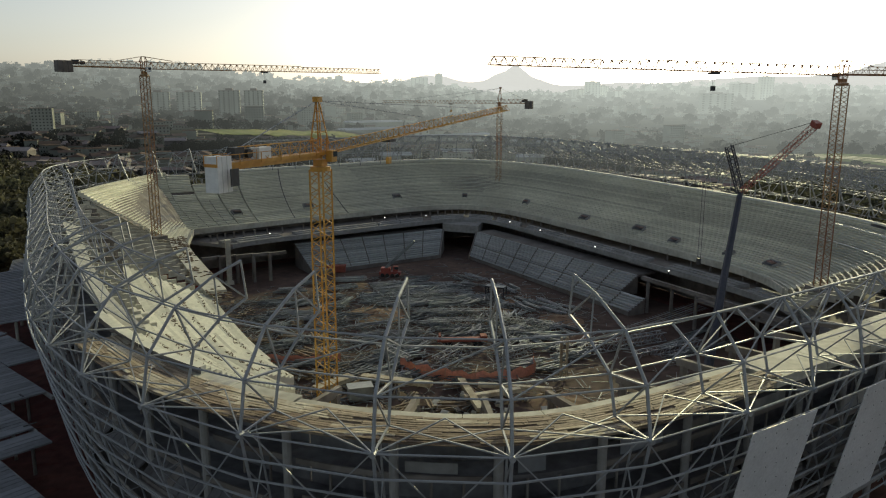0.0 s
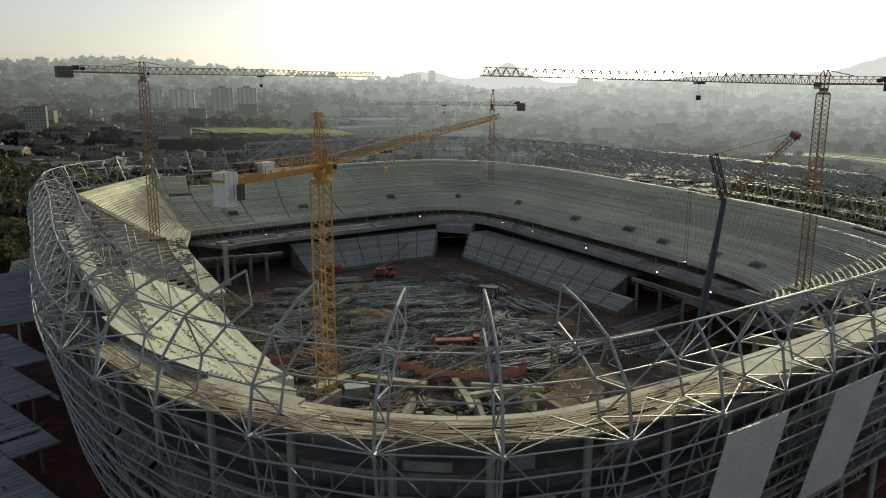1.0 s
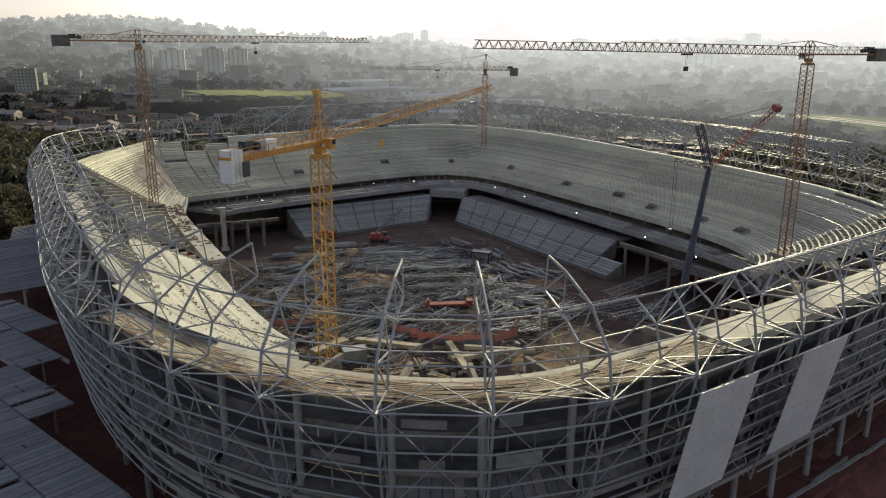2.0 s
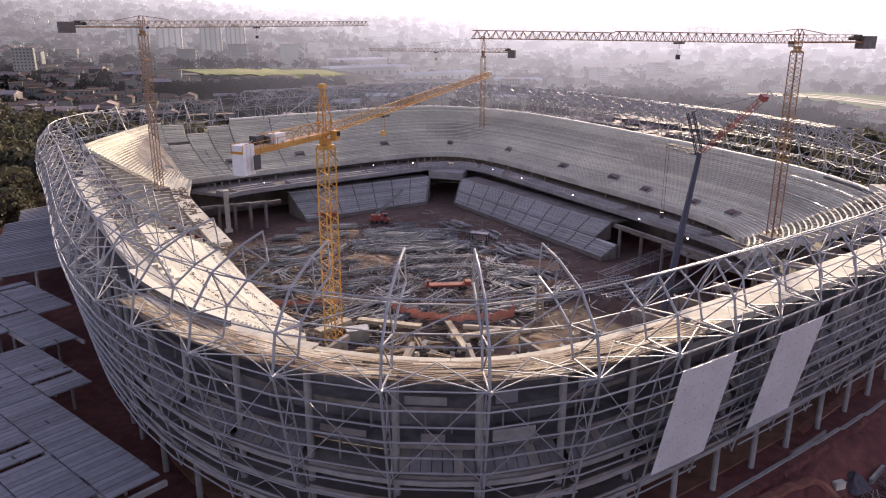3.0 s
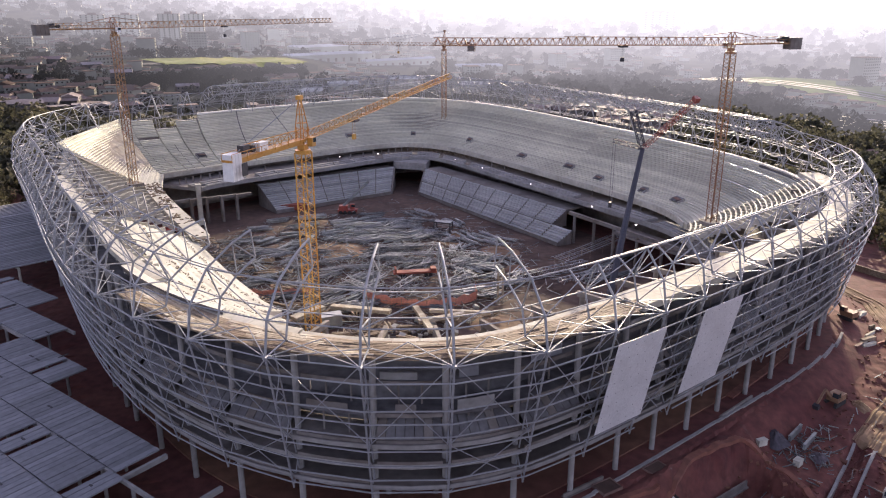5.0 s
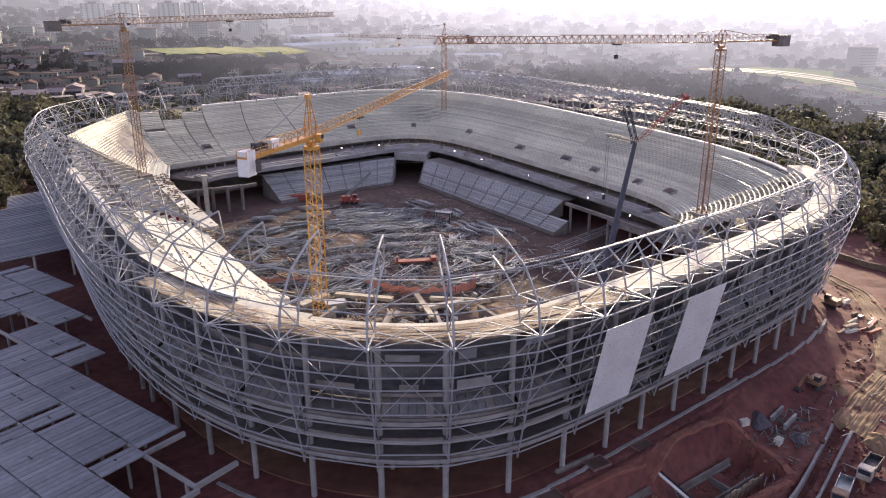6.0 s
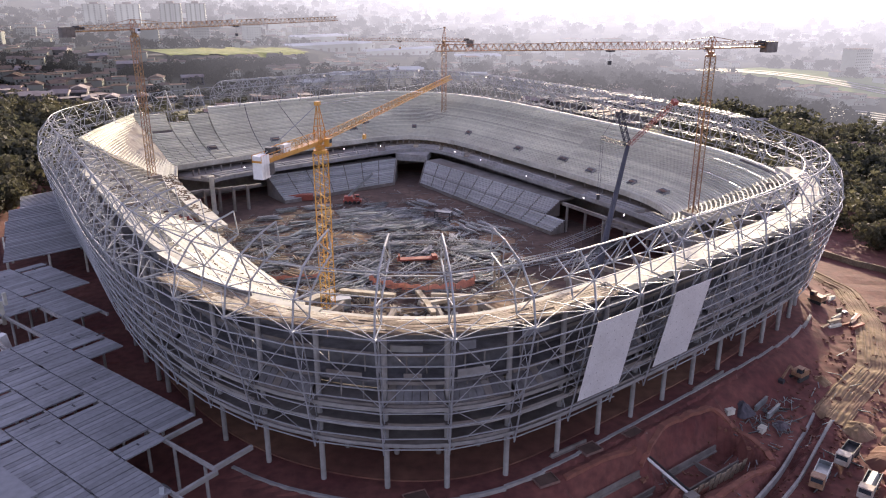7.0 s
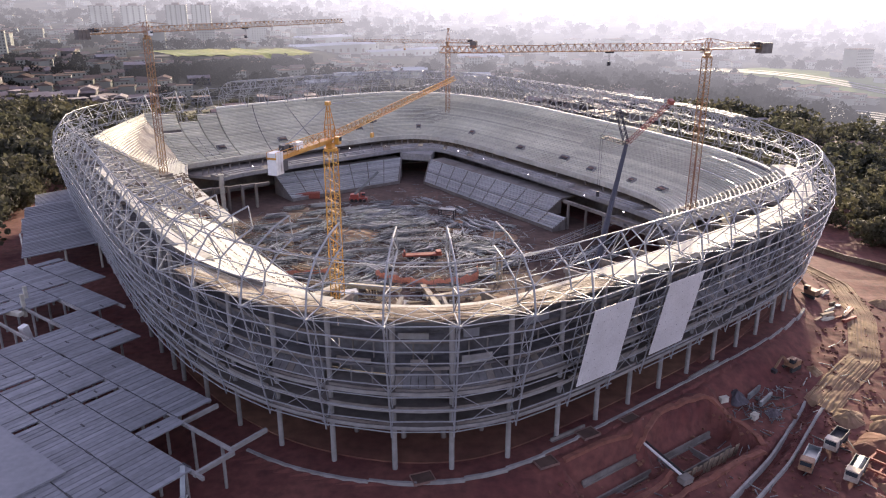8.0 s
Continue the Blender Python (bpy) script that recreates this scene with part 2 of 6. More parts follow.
def tier(s, f, z):
    """A point of the upper tier: f is 0 at its front edge and 1 at its back edge."""
    w = (s + ROUND / 2) % ROUND - ROUND / 2
    if BEND_LO < w < BEND_HI:
        end, span = (BEND_LO, BEND - BEND_LO) if w < BEND else (BEND_HI, BEND_HI - BEND)
        k = abs(w - BEND) / span
        p, q, a, b = smooth_tier(BEND - 2 - 15 * f, f), smooth_tier(end, f), smooth_tier(BEND, 0), smooth_tier(BEND, 1)
        size = math.hypot(b[0] - a[0], b[1] - a[1]) / 6.5
        p = (p[0] + (b[0] - a[0]) / size, p[1] + (b[1] - a[1]) / size)
        return (p[0] + (q[0] - p[0]) * k, p[1] + (q[1] - p[1]) * k, z)
    return smooth_tier(s, f, z)


def smooth_tier(s, f, z=0.0):
    th = turn_at(s)
    return oval(th, TIER_A + f * (HALF_A - 9 - TIER_A), TIER_B + f * (HALF_B - 9 - TIER_B), z, 5.0 - 1.66 * f)


# ---- steel ring: bays between frames ----
FRAMES = [-53.6, -40.2, -26.8, -13.4, 0.0, 13.2, 25.1, 38.2, 51.0, 62.3, 72.6]
while FRAMES[-1] + 16.5 < FRAMES[0] + ROUND:
    FRAMES.append(FRAMES[-1] + 10.75)
BAYS = len(FRAMES)
NODE_Z = 31.6
CHORD = [(0.0, 31.6), (1.0, 36.6), (4.6, 40.9), (9.8, 43.3), (13.6, 44.3)]    # outer chord, inset and height
INNER = [(5.5, 31.8), (6.6, 35.8), (10.2, 38.2), (14.2, 39.8)]                  # inner chord
FACADE_Z = [29.2, 26.9, 24.6, 22.3, 20.0, 17.4, 14.6, 12.0, 9.6]
FOOT_Z = 8.0


def lean(z):
    return 0.205 * (NODE_Z - z)


def frame_at(j):
    return FRAMES[j % BAYS] + ROUND * (j // BAYS)


def signed(s):
    return (s + ROUND / 2) % ROUND - ROUND / 2


def far_bank(s):
    return 208 < s % ROUND < ROUND - 292


def low_edge(s):
    """Round the far left corner only the lowest part of the edge frames stands."""
    return -300 < signed(s) < -178


def open_front(s):
    """The stretch at the front corner where the upper rings are not yet hung."""
    return -24 < signed(s) < 52


steelwork = thing("stadium_steelwork", "galvanised tubular steel facade and roof ring, partly erected", "steel structure")


def tall(s):
    """Frames that already carry the first length of the roof arm."""
    return -66 < signed(s) < 46 or far_bank(s)


def frame_truss(j):
    s = frame_at(j)
    m = Piece()
    n = 5 if tall(s) else 3
    pts = [ring(s, i, z) for i, z in CHORD[:n]]
    inn = [ring(s, i, z) for i, z in INNER[:n - 1 if n == 5 else 3]]
    m.path(pts, 0.18, 6)
    m.path(inn, 0.17, 5)
    m.tube(inn[0], pts[0], 0.13).tube(inn[0], pts[1], 0.11).tube(inn[1], pts[1], 0.12).tube(inn[1], pts[2], 0.12)
    m.tube(inn[2], pts[2], 0.12)
    if n == 5:
        m.tube(inn[2], pts[3], 0.11).tube(inn[3], pts[3], 0.12).tube(inn[3], pts[4], 0.14)
    # facade leg: outer and inner chords with lacing
    legs = [NODE_Z, 27.6, 23.6, 19.6, 15.6, 11.8, FOOT_Z]
    a = [ring(s, lean(z), z) for z in legs]
    b = [ring(s, lean(z) + 2.3, z) for z in legs]
    m.path(a, 0.17, 6)
    m.path(b, 0.13, 5)
    for k in range(len(legs) - 1):
        m.tube(a[k], b[k + 1], 0.08)
        m.tube(b[k], a[k + 1], 0.08) if k % 2 else m.tube(a[k], b[k], 0.08)
    m.tube(ring(s, -0.35, NODE_Z), ring(s, 0.35, NODE_Z), 0.3, 8)
    return m


for j in range(BAYS):
    frame_truss(j).make("frame_truss", STEEL, steelwork)

far_rings, far_braces, far_cross, far_rails = Piece(), Piece(), Piece(), Piece()


def hang(name, joined, near, p, q, r, n=4):
    """One tube as a part of its own near the front, joined with its like elsewhere; slimmer on the far left."""
    if -330 < signed(mid) < -70:
        r *= 0.78
    if near:
        Piece().tube(p, q, r, n).make(name, STEEL, steelwork)
    else:
        joined.tube(p, q, r, n)


for j in range(BAYS):
    s0, s1 = frame_at(j), frame_at(j + 1)
    mid = (s0 + s1) / 2
    near = abs(signed(mid)) < 160
    n = 3 if low_edge(mid) else 5
    front, left = open_front(mid), signed(mid) < 0
    for k, (i, z) in enumerate(CHORD[:n]):
        if k < 3 or far_bank(mid) or (k == 3 and left and not front):
            hang("ring_beam", far_rings, near, ring(s0, i, z), ring(s1, i, z), 0.145 if k in (0, 2) and not front else 0.1, 5)
    hang("ring_beam", far_rings, near, ring(s0, 6.6, 35.8), ring(s1, 6.6, 35.8), 0.11)
    if n == 5:
        hang("ring_beam", far_rings, near, ring(s0, 10.2, 38.2), ring(s1, 10.2, 38.2), 0.11)
    P = [[ring(s, i, z) for i, z in CHORD] for s in (s0, s1)]
    Q = [[ring(s, i, z) for i, z in INNER] for s in (s0, s1)]
    a, b = (0, 1) if signed(mid) > 0 else (1, 0)
    m0 = ring(mid, 5.2, 33.0)
    rods = [] if open_front(mid) else [(P[a][1], P[b][0], 0.12)]
    rods += [(P[a][1], P[b][2], 0.095), (Q[a][0], P[b][0], 0.1), (Q[b][0], P[a][0], 0.085), (m0, P[0][0], 0.085), (m0, P[1][0], 0.085)]
    if not open_front(mid) and n == 5:
        rods += [(Q[a][1], Q[b][2], 0.085), (Q[a][1], P[b][2], 0.085), (P[a][2], Q[b][2], 0.085)]
        if left or far_bank(mid):
            rods += [(P[a][3], P[b][2], 0.09), (Q[a][2], P[b][3], 0.09)]
    for p, q, r in rods:
        hang("brace", far_braces, near, p, q, r)
    for z0, z1 in ((NODE_Z, 17.4), (17.4, FOOT_Z)):
        if z1 < 12 and j % 3:
            continue
        hang("cross_brace", far_cross, near, ring(s0, lean(z0) + 1.0, z0), ring(s1, lean(z1) + 1.0, z1), 0.09)
        hang("cross_brace", far_cross, near, ring(s1, lean(z0) + 1.0, z0), ring(s0, lean(z1) + 1.0, z1), 0.09)
    for z in FACADE_Z:
        if near and z < 15 and signed(mid) > 40 and (j * 7 + int(z)) % 3 == 0:
            continue
        hang("facade_rail", far_rails, near, ring(s0, lean(z) - 0.6, z), ring(s1, lean(z) - 0.6, z), 0.125, 5)
for name, joined in (("ring_beam", far_rings), ("brace", far_braces), ("cross_brace", far_cross), ("facade_rail", far_rails)):
    tagged(joined.make(name, STEEL, steelwork), kind="stuff")

# open ring trusses of the roof over the far banks
roof_rods, roof_purlins = Piece(), Piece()
for j in range(BAYS):
    s0, s1 = frame_at(j), frame_at(j + 1)
    if not (far_bank(s0) and far_bank(s1)):
        continue
    t = Piece().path([ring(s0, 9.8, 43.3), ring(s0, 14.0, 44.6), ring(s0, 19.0, 44.7)], 0.18, 5).make("roof_truss", STEEL, steelwork)
    Piece().path([ring(s0, 10.2, 38.2), ring(s0, 14.0, 40.6), ring(s0, 19.0, 41.4)], 0.15, 5).make("bottom_chord", STEEL, t)
    for p, q, r, name in (((8.6, 31.0), (12.5, 39.6), 0.2, "strut"), ((8.6, 31.0), (5.6, 35.0), 0.14, "strut"), ((14.0, 44.6), (14.0, 40.6), 0.12, "web_post"), ((19.0, 44.7), (19.0, 41.4), 0.14, "web_post"),
                          ((9.8, 43.3), (10.2, 38.2), 0.12, "web_post"), ((10.2, 38.2), (14.0, 44.6), 0.1, "diagonal"), ((19.0, 41.4), (14.0, 44.6), 0.1, "diagonal")):
        Piece().tube(ring(s0, *p), ring(s0, *q), r, 5).make(name, STEEL, t)
    for i, z in ((14.0, 44.6), (14.0, 40.6), (19.0, 44.7), (19.0, 41.4), (12.0, 44.0), (8.6, 37.0), (16.5, 44.7)):
        roof_purlins.tube(ring(s0, i, z), ring(s1, i, z), 0.13)
    for i in (10.0, 19.0):
        for k in range(4):
            f0, f1 = s0 + (s1 - s0) * k / 4, s0 + (s1 - s0) * (k + 1) / 4
            up, low = (43.3, 38.4) if i < 12 else (44.7, 41.4)
            roof_rods.tube(ring(f0, i, low if k % 2 else up), ring(f1, i, up if k % 2 else low), 0.085)
    roof_rods.tube(ring(s0, 9.8, 43.3), ring(s1, 19.0, 44.7), 0.08)
tagged(roof_purlins.make("roof_purlin", STEEL, steelwork), kind="stuff")
tagged(roof_rods.make("lacing_rod", STEEL, steelwork), kind="stuff")
# lone tripods waiting for the roof at the far left corner
for s in (-286, -268, -250, -232):
    t = Piece()
    top = ring(s, 11, 42.5)
    for d, i, z in ((-3, 9, 34.2), (3, 9, 34.2), (0, 15, 33.0)):
        t.tube(ring(s + d, i, z), top, 0.17, 5)
    t.tube(ring(s - 1.6, 10, 38.0), ring(s + 1.6, 10, 38.0), 0.1).tube(top, ring(s + 6, 11, 40.5), 0.12)
    t.make("tripod", STEEL, steelwork)

# ---- concrete frame of the building ----
building = thing("stadium_building", "unfinished grey concrete stadium building with open floors", "building")
for j in range(BAYS):
    s = frame_at(j)
    foot, head = ring(s, 7.2, -1.0), ring(s, 7.2, 29.8)
    Piece().tube(foot, head, 0.5, 10).make("column", SHAFT, building)
    if not far_bank(s) and not -98 < signed(s) < -8 and -186 < signed(s) < 183:
        inner = Piece().tube(ring(s, 17, -1.0), ring(s, 17, 29.0), 0.5, 6)
        inner.beam(ring(s, 7, 29.9), ring(s, 18, 29.2), 0.6, 1.0)
        inner.make("column", RAW, building)


def floor_ring(z, i0, i1, thick, lo, hi, mat, name, step=3.0):
    n = max(2, int((hi - lo) / step))
    secs = []
    for k in range(n + 1):
        s = lo + (hi - lo) * k / n
        secs.append([ring(s, i0, z), ring(s, i0, z - thick), ring(s, i1, z - thick), ring(s, i1, z)])
    return Piece().sweep(secs).make(name, mat, building)


for z, i0 in ((16.8, 5.0), (13.3, 5.4), (10.0, 5.0)):
    floor_ring(z, i0 + 0.2, 28, 0.5, -230, 235, RAW, "floor_slab")
    for j in range(-20, 21):
        floor_ring(z + 0.05, i0, i0 + 0.19, 0.7, frame_at(j) + 0.03, frame_at(j + 1) - 0.03, SHAFT, "edge_beam", 6.0)
floor_ring(0.1, 9.0, 30, 0.6, -230, 235, EARTH, "ground_slab")
for z in (16.8, 13.3, 10.0):
    for j in range(-20, 21):
        if (j * 5 + int(z)) % 7 == 0:
            continue
        a, b = frame_at(j), frame_at(j + 1)
        floor_ring(z + 0.5, 5.5, 5.7, 0.48, a + 0.7, b - 0.7, RAW, "parapet")
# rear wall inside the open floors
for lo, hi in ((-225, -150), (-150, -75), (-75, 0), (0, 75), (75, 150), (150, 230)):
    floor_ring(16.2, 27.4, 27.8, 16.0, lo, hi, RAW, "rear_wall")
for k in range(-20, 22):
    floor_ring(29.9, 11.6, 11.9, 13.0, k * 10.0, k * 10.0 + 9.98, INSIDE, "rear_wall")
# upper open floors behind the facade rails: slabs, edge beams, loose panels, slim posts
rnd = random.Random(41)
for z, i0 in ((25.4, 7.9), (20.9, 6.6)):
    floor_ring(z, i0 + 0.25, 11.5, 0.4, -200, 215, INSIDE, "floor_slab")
    for j in range(-17, 18):
        a, b = frame_at(j), frame_at(j + 1)
        if rnd.random() < 0.8:
            floor_ring(z + 0.1, i0, i0 + 0.22, 0.6, a + 0.6, b - 0.6, RAW, "edge_beam", 6.0)
        for g in (0.33, 0.67):
            s = a + (b - a) * g
            Piece().tube(ring(s, i0 + 1.4, z - 4.2), ring(s, i0 + 1.4, z - 0.4), 0.16, 6).make("post", RAW, building)
        if rnd.random() < 0.55:
            lo = a + rnd.uniform(0.8, 4)
            h = rnd.uniform(0.9, 2.3)
            floor_ring(z + h, i0 + 0.7, i0 + 0.85, h, lo, min(lo + rnd.uniform(3, 8), b - 0.8), rnd.choice((SHAFT, RAW, RAW, DECK)), "infill_panel", 4.0)
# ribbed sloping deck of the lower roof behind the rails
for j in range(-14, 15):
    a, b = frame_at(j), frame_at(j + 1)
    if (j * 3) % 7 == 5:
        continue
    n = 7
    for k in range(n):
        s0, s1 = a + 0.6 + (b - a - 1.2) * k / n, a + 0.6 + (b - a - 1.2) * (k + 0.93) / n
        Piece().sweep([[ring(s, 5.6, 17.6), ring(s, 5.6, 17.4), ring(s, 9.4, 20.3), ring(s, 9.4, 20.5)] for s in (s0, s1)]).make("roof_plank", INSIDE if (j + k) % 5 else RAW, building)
# foundation kerb round the foot
for k in range(-2, 17):
    up = 0.06 * noise.noise((k * 0.7, 3, 1))
    i0 = 2.0 + 2.6 * max(0.0, math.sin(math.pi * (k + 0.5) / 17))
    floor_ring(0.1 + up, i0, i0 + 0.6, 1.8, k * 9.0, k * 9.0 + 8.99, SHAFT, "kerb_wall")

# ---- walkway on the head of the near wall ----
walkway = thing("top_walkway", "pale concrete ring beam walkway littered with shuttering boards", "walkway")
for k in range(-14, 19):
    lo = k * 10.5
    i0, i1 = (8.0, 10.6) if k < -3 else (7.0, 10.8) if k < 0 else (8.7, 10.2) if k < 6 else (4.6, 10.6)
    cuts = [(x, i0, i1) for x in (lo, lo + 5.2, lo + 10.4)]
    if k < -4:                                        # a lone narrow beam runs on to the left
        cuts = [(x, 9.8 + 0.024 * (x + 50), 12.3 + 0.024 * (x + 50)) for x in (lo, lo + 5.2, lo + 10.4)]
    secs = [[ring(x, i, 31.2), ring(x, i, 30.0), ring(x, j, 30.0), ring(x, j, 31.2)] for x, i, j in cuts]
    Piece().sweep(secs).make("beam_section", CONCRETE, walkway)
rnd = random.Random(5)
for lane in range(12):
    i = 3.3 + 0.47 * lane
    s = -41.0 + rnd.uniform(0, 3)
    while s < 60:
        w = rnd.uniform(2.8, 5.0)
        if rnd.random() < 0.9:
            z = 31.4 + rnd.uniform(0, 0.07)
            brown = noise.noise((s / 9, i / 3, 2)) > (0.08 if s < 4 else -0.3)
            Piece().beam(ring(s, i, z), ring(s + w - 0.08, i + rnd.gauss(0, 0.05), z), rnd.uniform(0.32, 0.44), 0.07).make("board", WOOD if brown else PALE_BOARD, walkway)
        s += w
secs = [[ring(s, 3.0, 31.32), ring(s, 3.0, 31.22), ring(s, 8.6, 31.22), ring(s, 8.6, 31.32)] for s in np.arange(-40, 62, 4)]
Piece().sweep(secs).make("scaffold_platform", WOOD, walkway)

# ---- seating tiers ----
ROWS_UP, TIER_Z0, TIER_Z1 = 34, 15.4, 33.8


def top_z(s):
    """Height of the top row of the upper stand: it climbs towards the far side."""
    return float(np.interp(s % ROUND, (0, 150, 186, 254, 353, 440, 499, 560, 600, 640), (31.9, 31.0, 29.4, 30.0, 31.5, 32.8, 32.0, 32.0, 33.2, 34.3)))


def tier_z(f, z_top=TIER_Z1):
    return TIER_Z0 + (z_top - TIER_Z0) * (0.88 * f + 0.12 * f * f)


def terrace_rows(s0, s1, parent, mat, rows, f0, f1, z_top=None, step=6.0):
    """Treads with their risers, one part a row, between two places along the ring."""
    n = max(2, round((s1 - s0) / step))
    ss = [s0 + (s1 - s0) * c / n for c in range(n + 1)]

    def at(x, f, g=None, drop=0.0):
        return tier(x, f, tier_z(f if g is None else g, top_z(x) if z_top is None else z_top) - drop)

    steps = [(f0 + (f1 - f0) * k / rows, f0 + (f1 - f0) * (k + 1) / rows) for k in range(rows)]
    for fa, fb in steps:
        in_f = fa + 0.35 * (fb - fa)
        Piece().strip([[at(x, in_f, fa) for x in ss], [at(x, in_f, fb, 0.16) for x in ss], [at(x, fa, fb, 0.16) for x in ss], [at(x, fa, fb) for x in ss], [at(x, fb + 0.4 * (fb - fa), fb) for x in ss]]).make("terrace_step", mat, parent)
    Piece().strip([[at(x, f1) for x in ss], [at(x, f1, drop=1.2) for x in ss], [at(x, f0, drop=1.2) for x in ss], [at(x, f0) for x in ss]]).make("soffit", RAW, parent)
    for e in (0, -1):
        side = []
        for fa, fb in steps:
            side += [at(ss[e], fa, fb), at(ss[e], fb)]
        Piece().strip([side, [(x, y, z - 1.6) for x, y, z in side]]).make("stepped_edge", mat, parent)


def aisle(s, parent, rows, f0, f1, w=0.5):
    line = []
    for k in range(rows):
        fa, fb = f0 + (f1 - f0) * k / rows, f0 + (f1 - f0) * (k + 1) / rows
        for f in (fa, fb):
            line.append([tier(x, f - 0.002, tier_z(fb, top_z(x)) + 0.03) for x in (s, s + w)])
    Piece().strip(line).make("aisle", INSIDE, parent)


upper = thing("upper_stand", "stepped upper stand of pale precast concrete terraces without seats", "stand")
near_stand = thing("near_upper_stand", "sunlit stepped concrete stand section beside the front corner", "stand")
U0 = 186.0
STOPS = [U0, U0 + 115, U0 + 230, U0 + 310, ROUND - 286.5]
for a, b in zip(STOPS, STOPS[1:]):
    terrace_rows(a, b, upper, TERRACE, ROWS_UP, 0.0, 1.0)
# blocks at the far left corner, their top rows not yet laid
for a, b, rows in ((-285.7, -272.6, 31), (-271.8, -259.6, 27), (-258.8, -246.4, 21), (BEND, -189.0, 34)):
    terrace_rows(ROUND + a, ROUND + b, upper, TERRACE, rows, 0.0, rows / ROWS_UP)
terrace_rows(ROUND - 246.2, ROUND + BEND, upper, TERRACE, ROWS_UP, 0.0, 1.0, step=3.0)
terrace_rows(ROUND - 258.8, ROUND - 246.4, upper, TERRACE, 10, 0.66, 0.955)
for s in (-330, -312):
    aisle(ROUND + s, upper, ROWS_UP, 0.0, 1.0, w=0.45)
for s, f1 in ((-265.5, 0.5), (-252.5, 0.3)):
    aisle(ROUND + s, upper, 16, 0.02, f1, w=0.4)
terrace_rows(-108, -64, near_stand, TERRACE, 19, 0.10, 0.67, 31.9)
terrace_rows(-63.8, -46, near_stand, TERRACE, 22, 0.10, 0.77, 31.9)
terrace_rows(-45.8, -27, near_stand, TERRACE, 29, 0.14, 1.01, 31.9)
terrace_rows(-26.8, -12, near_stand, TERRACE, 20, 0.40, 1.01, 31.9)
# flat deck along the inner edge of the gap
for s in np.arange(-186, -110, 8.0):
    secs = [[tier(x, 0.0, 19.0), tier(x, 0.0, 18.0), tier(x, 0.15, 18.0), tier(x, 0.15, 19.0)] for x in (s, s + 7.9)]
    Piece().sweep(secs).make("edge_deck", CONCRETE, near_stand)
# white bars on posts, added in place of sun glint on the treads
for f in (0.62, 0.84):
    rail = thing("glint_bar", "long white bar added for sun glint on terraces", "guard rail", "stand rails")
    for k in range(4):
        a, b = 183 + 11.5 * k, 194 + 11.5 * k
        z = tier_z(f, top_z(a)) + 1.2
        Piece().beam(tier(a, f, z), tier(b, f + 0.004, z), 0.3, 0.22).make("top_bar", WHITE, rail)
        Piece().tube(tier(a, f, z - 1.2), tier(a, f, z - 0.1), 0.08, 5).make("post", WHITE, rail)
# front parapet and back rim of the upper stand
for k in range(40):
    a = 186 + (ROUND - 380) * k / 40
    b = 186 + (ROUND - 380) * (k + 1) / 40
    secs = [[tier(x, -0.012, 16.3), tier(x, -0.012, 14.4), tier(x, 0.002, 14.4), tier(x, 0.002, 16.3)] for x in (a, (a + b) / 2, b)]
    Piece().sweep(secs).make("front_parapet", CONCRETE, upper)
    if b < ROUND - 285:
        secs = [[tier(x, g, top_z(x) + h) for g, h in ((0.996, 0.5), (0.996, -0.8), (1.05, -0.8), (1.05, 0.5))] for x in (a, (a + b) / 2, b)]
        Piece().sweep(secs).make("back_rim", RIM, upper)
# doorways in the upper stand: a dark sheet paints the shaded well, between low walls
DOORS = ((222, 0.15, 7), (250, 0.13, 4), (281, 0.12, 4.5), (300, 0.18, 4), (319, 0.15, 4), (370, 0.2, 4.5), (428, 0.18, 4), (480, 0.23, 5), (520, 0.2, 4), (563, 0.2, 6))
for k, (s, f, w) in enumerate(DOORS):
    def slope(x, g, up):
        return tier(x, g, tier_z(g, top_z(x)) + up)

    Piece().strip([[slope(s, f, 0.6), slope(s + w, f, 0.6)], [slope(s, f + 0.06, 0.62), slope(s + w, f + 0.06, 0.62)]]).make("dark_well_sheet", INSIDE, upper)
    for x in (s, s + w):
        Piece().beam(slope(x, f - 0.005, 0.5), slope(x, f + 0.065, 0.5), 0.22, 0.9).make("well_wall", SHAFT, upper)
    Piece().beam(slope(s, f + 0.065, 0.6), slope(s + w, f + 0.065, 0.6), 0.22, 0.8).make("well_wall", SHAFT, upper)
    Piece().beam(slope(s + w * 0.1, f + 0.02, 1.1), slope(s + w * 0.75, f + 0.024, 1.3), 1.6, 0.12).make("shuttering", FORMWORK, upper)

# middle concourse ring
mid_ring = thing("concourse_ring", "grey concrete middle concourse with a lit slab edge", "concourse")


def mid(s, d, z):
    th = turn_at(s)
    return oval(th, 58.5 + d, (72.5 if math.sin(th) > 0 else 92.0) + d * 1.25, z, 7.5)


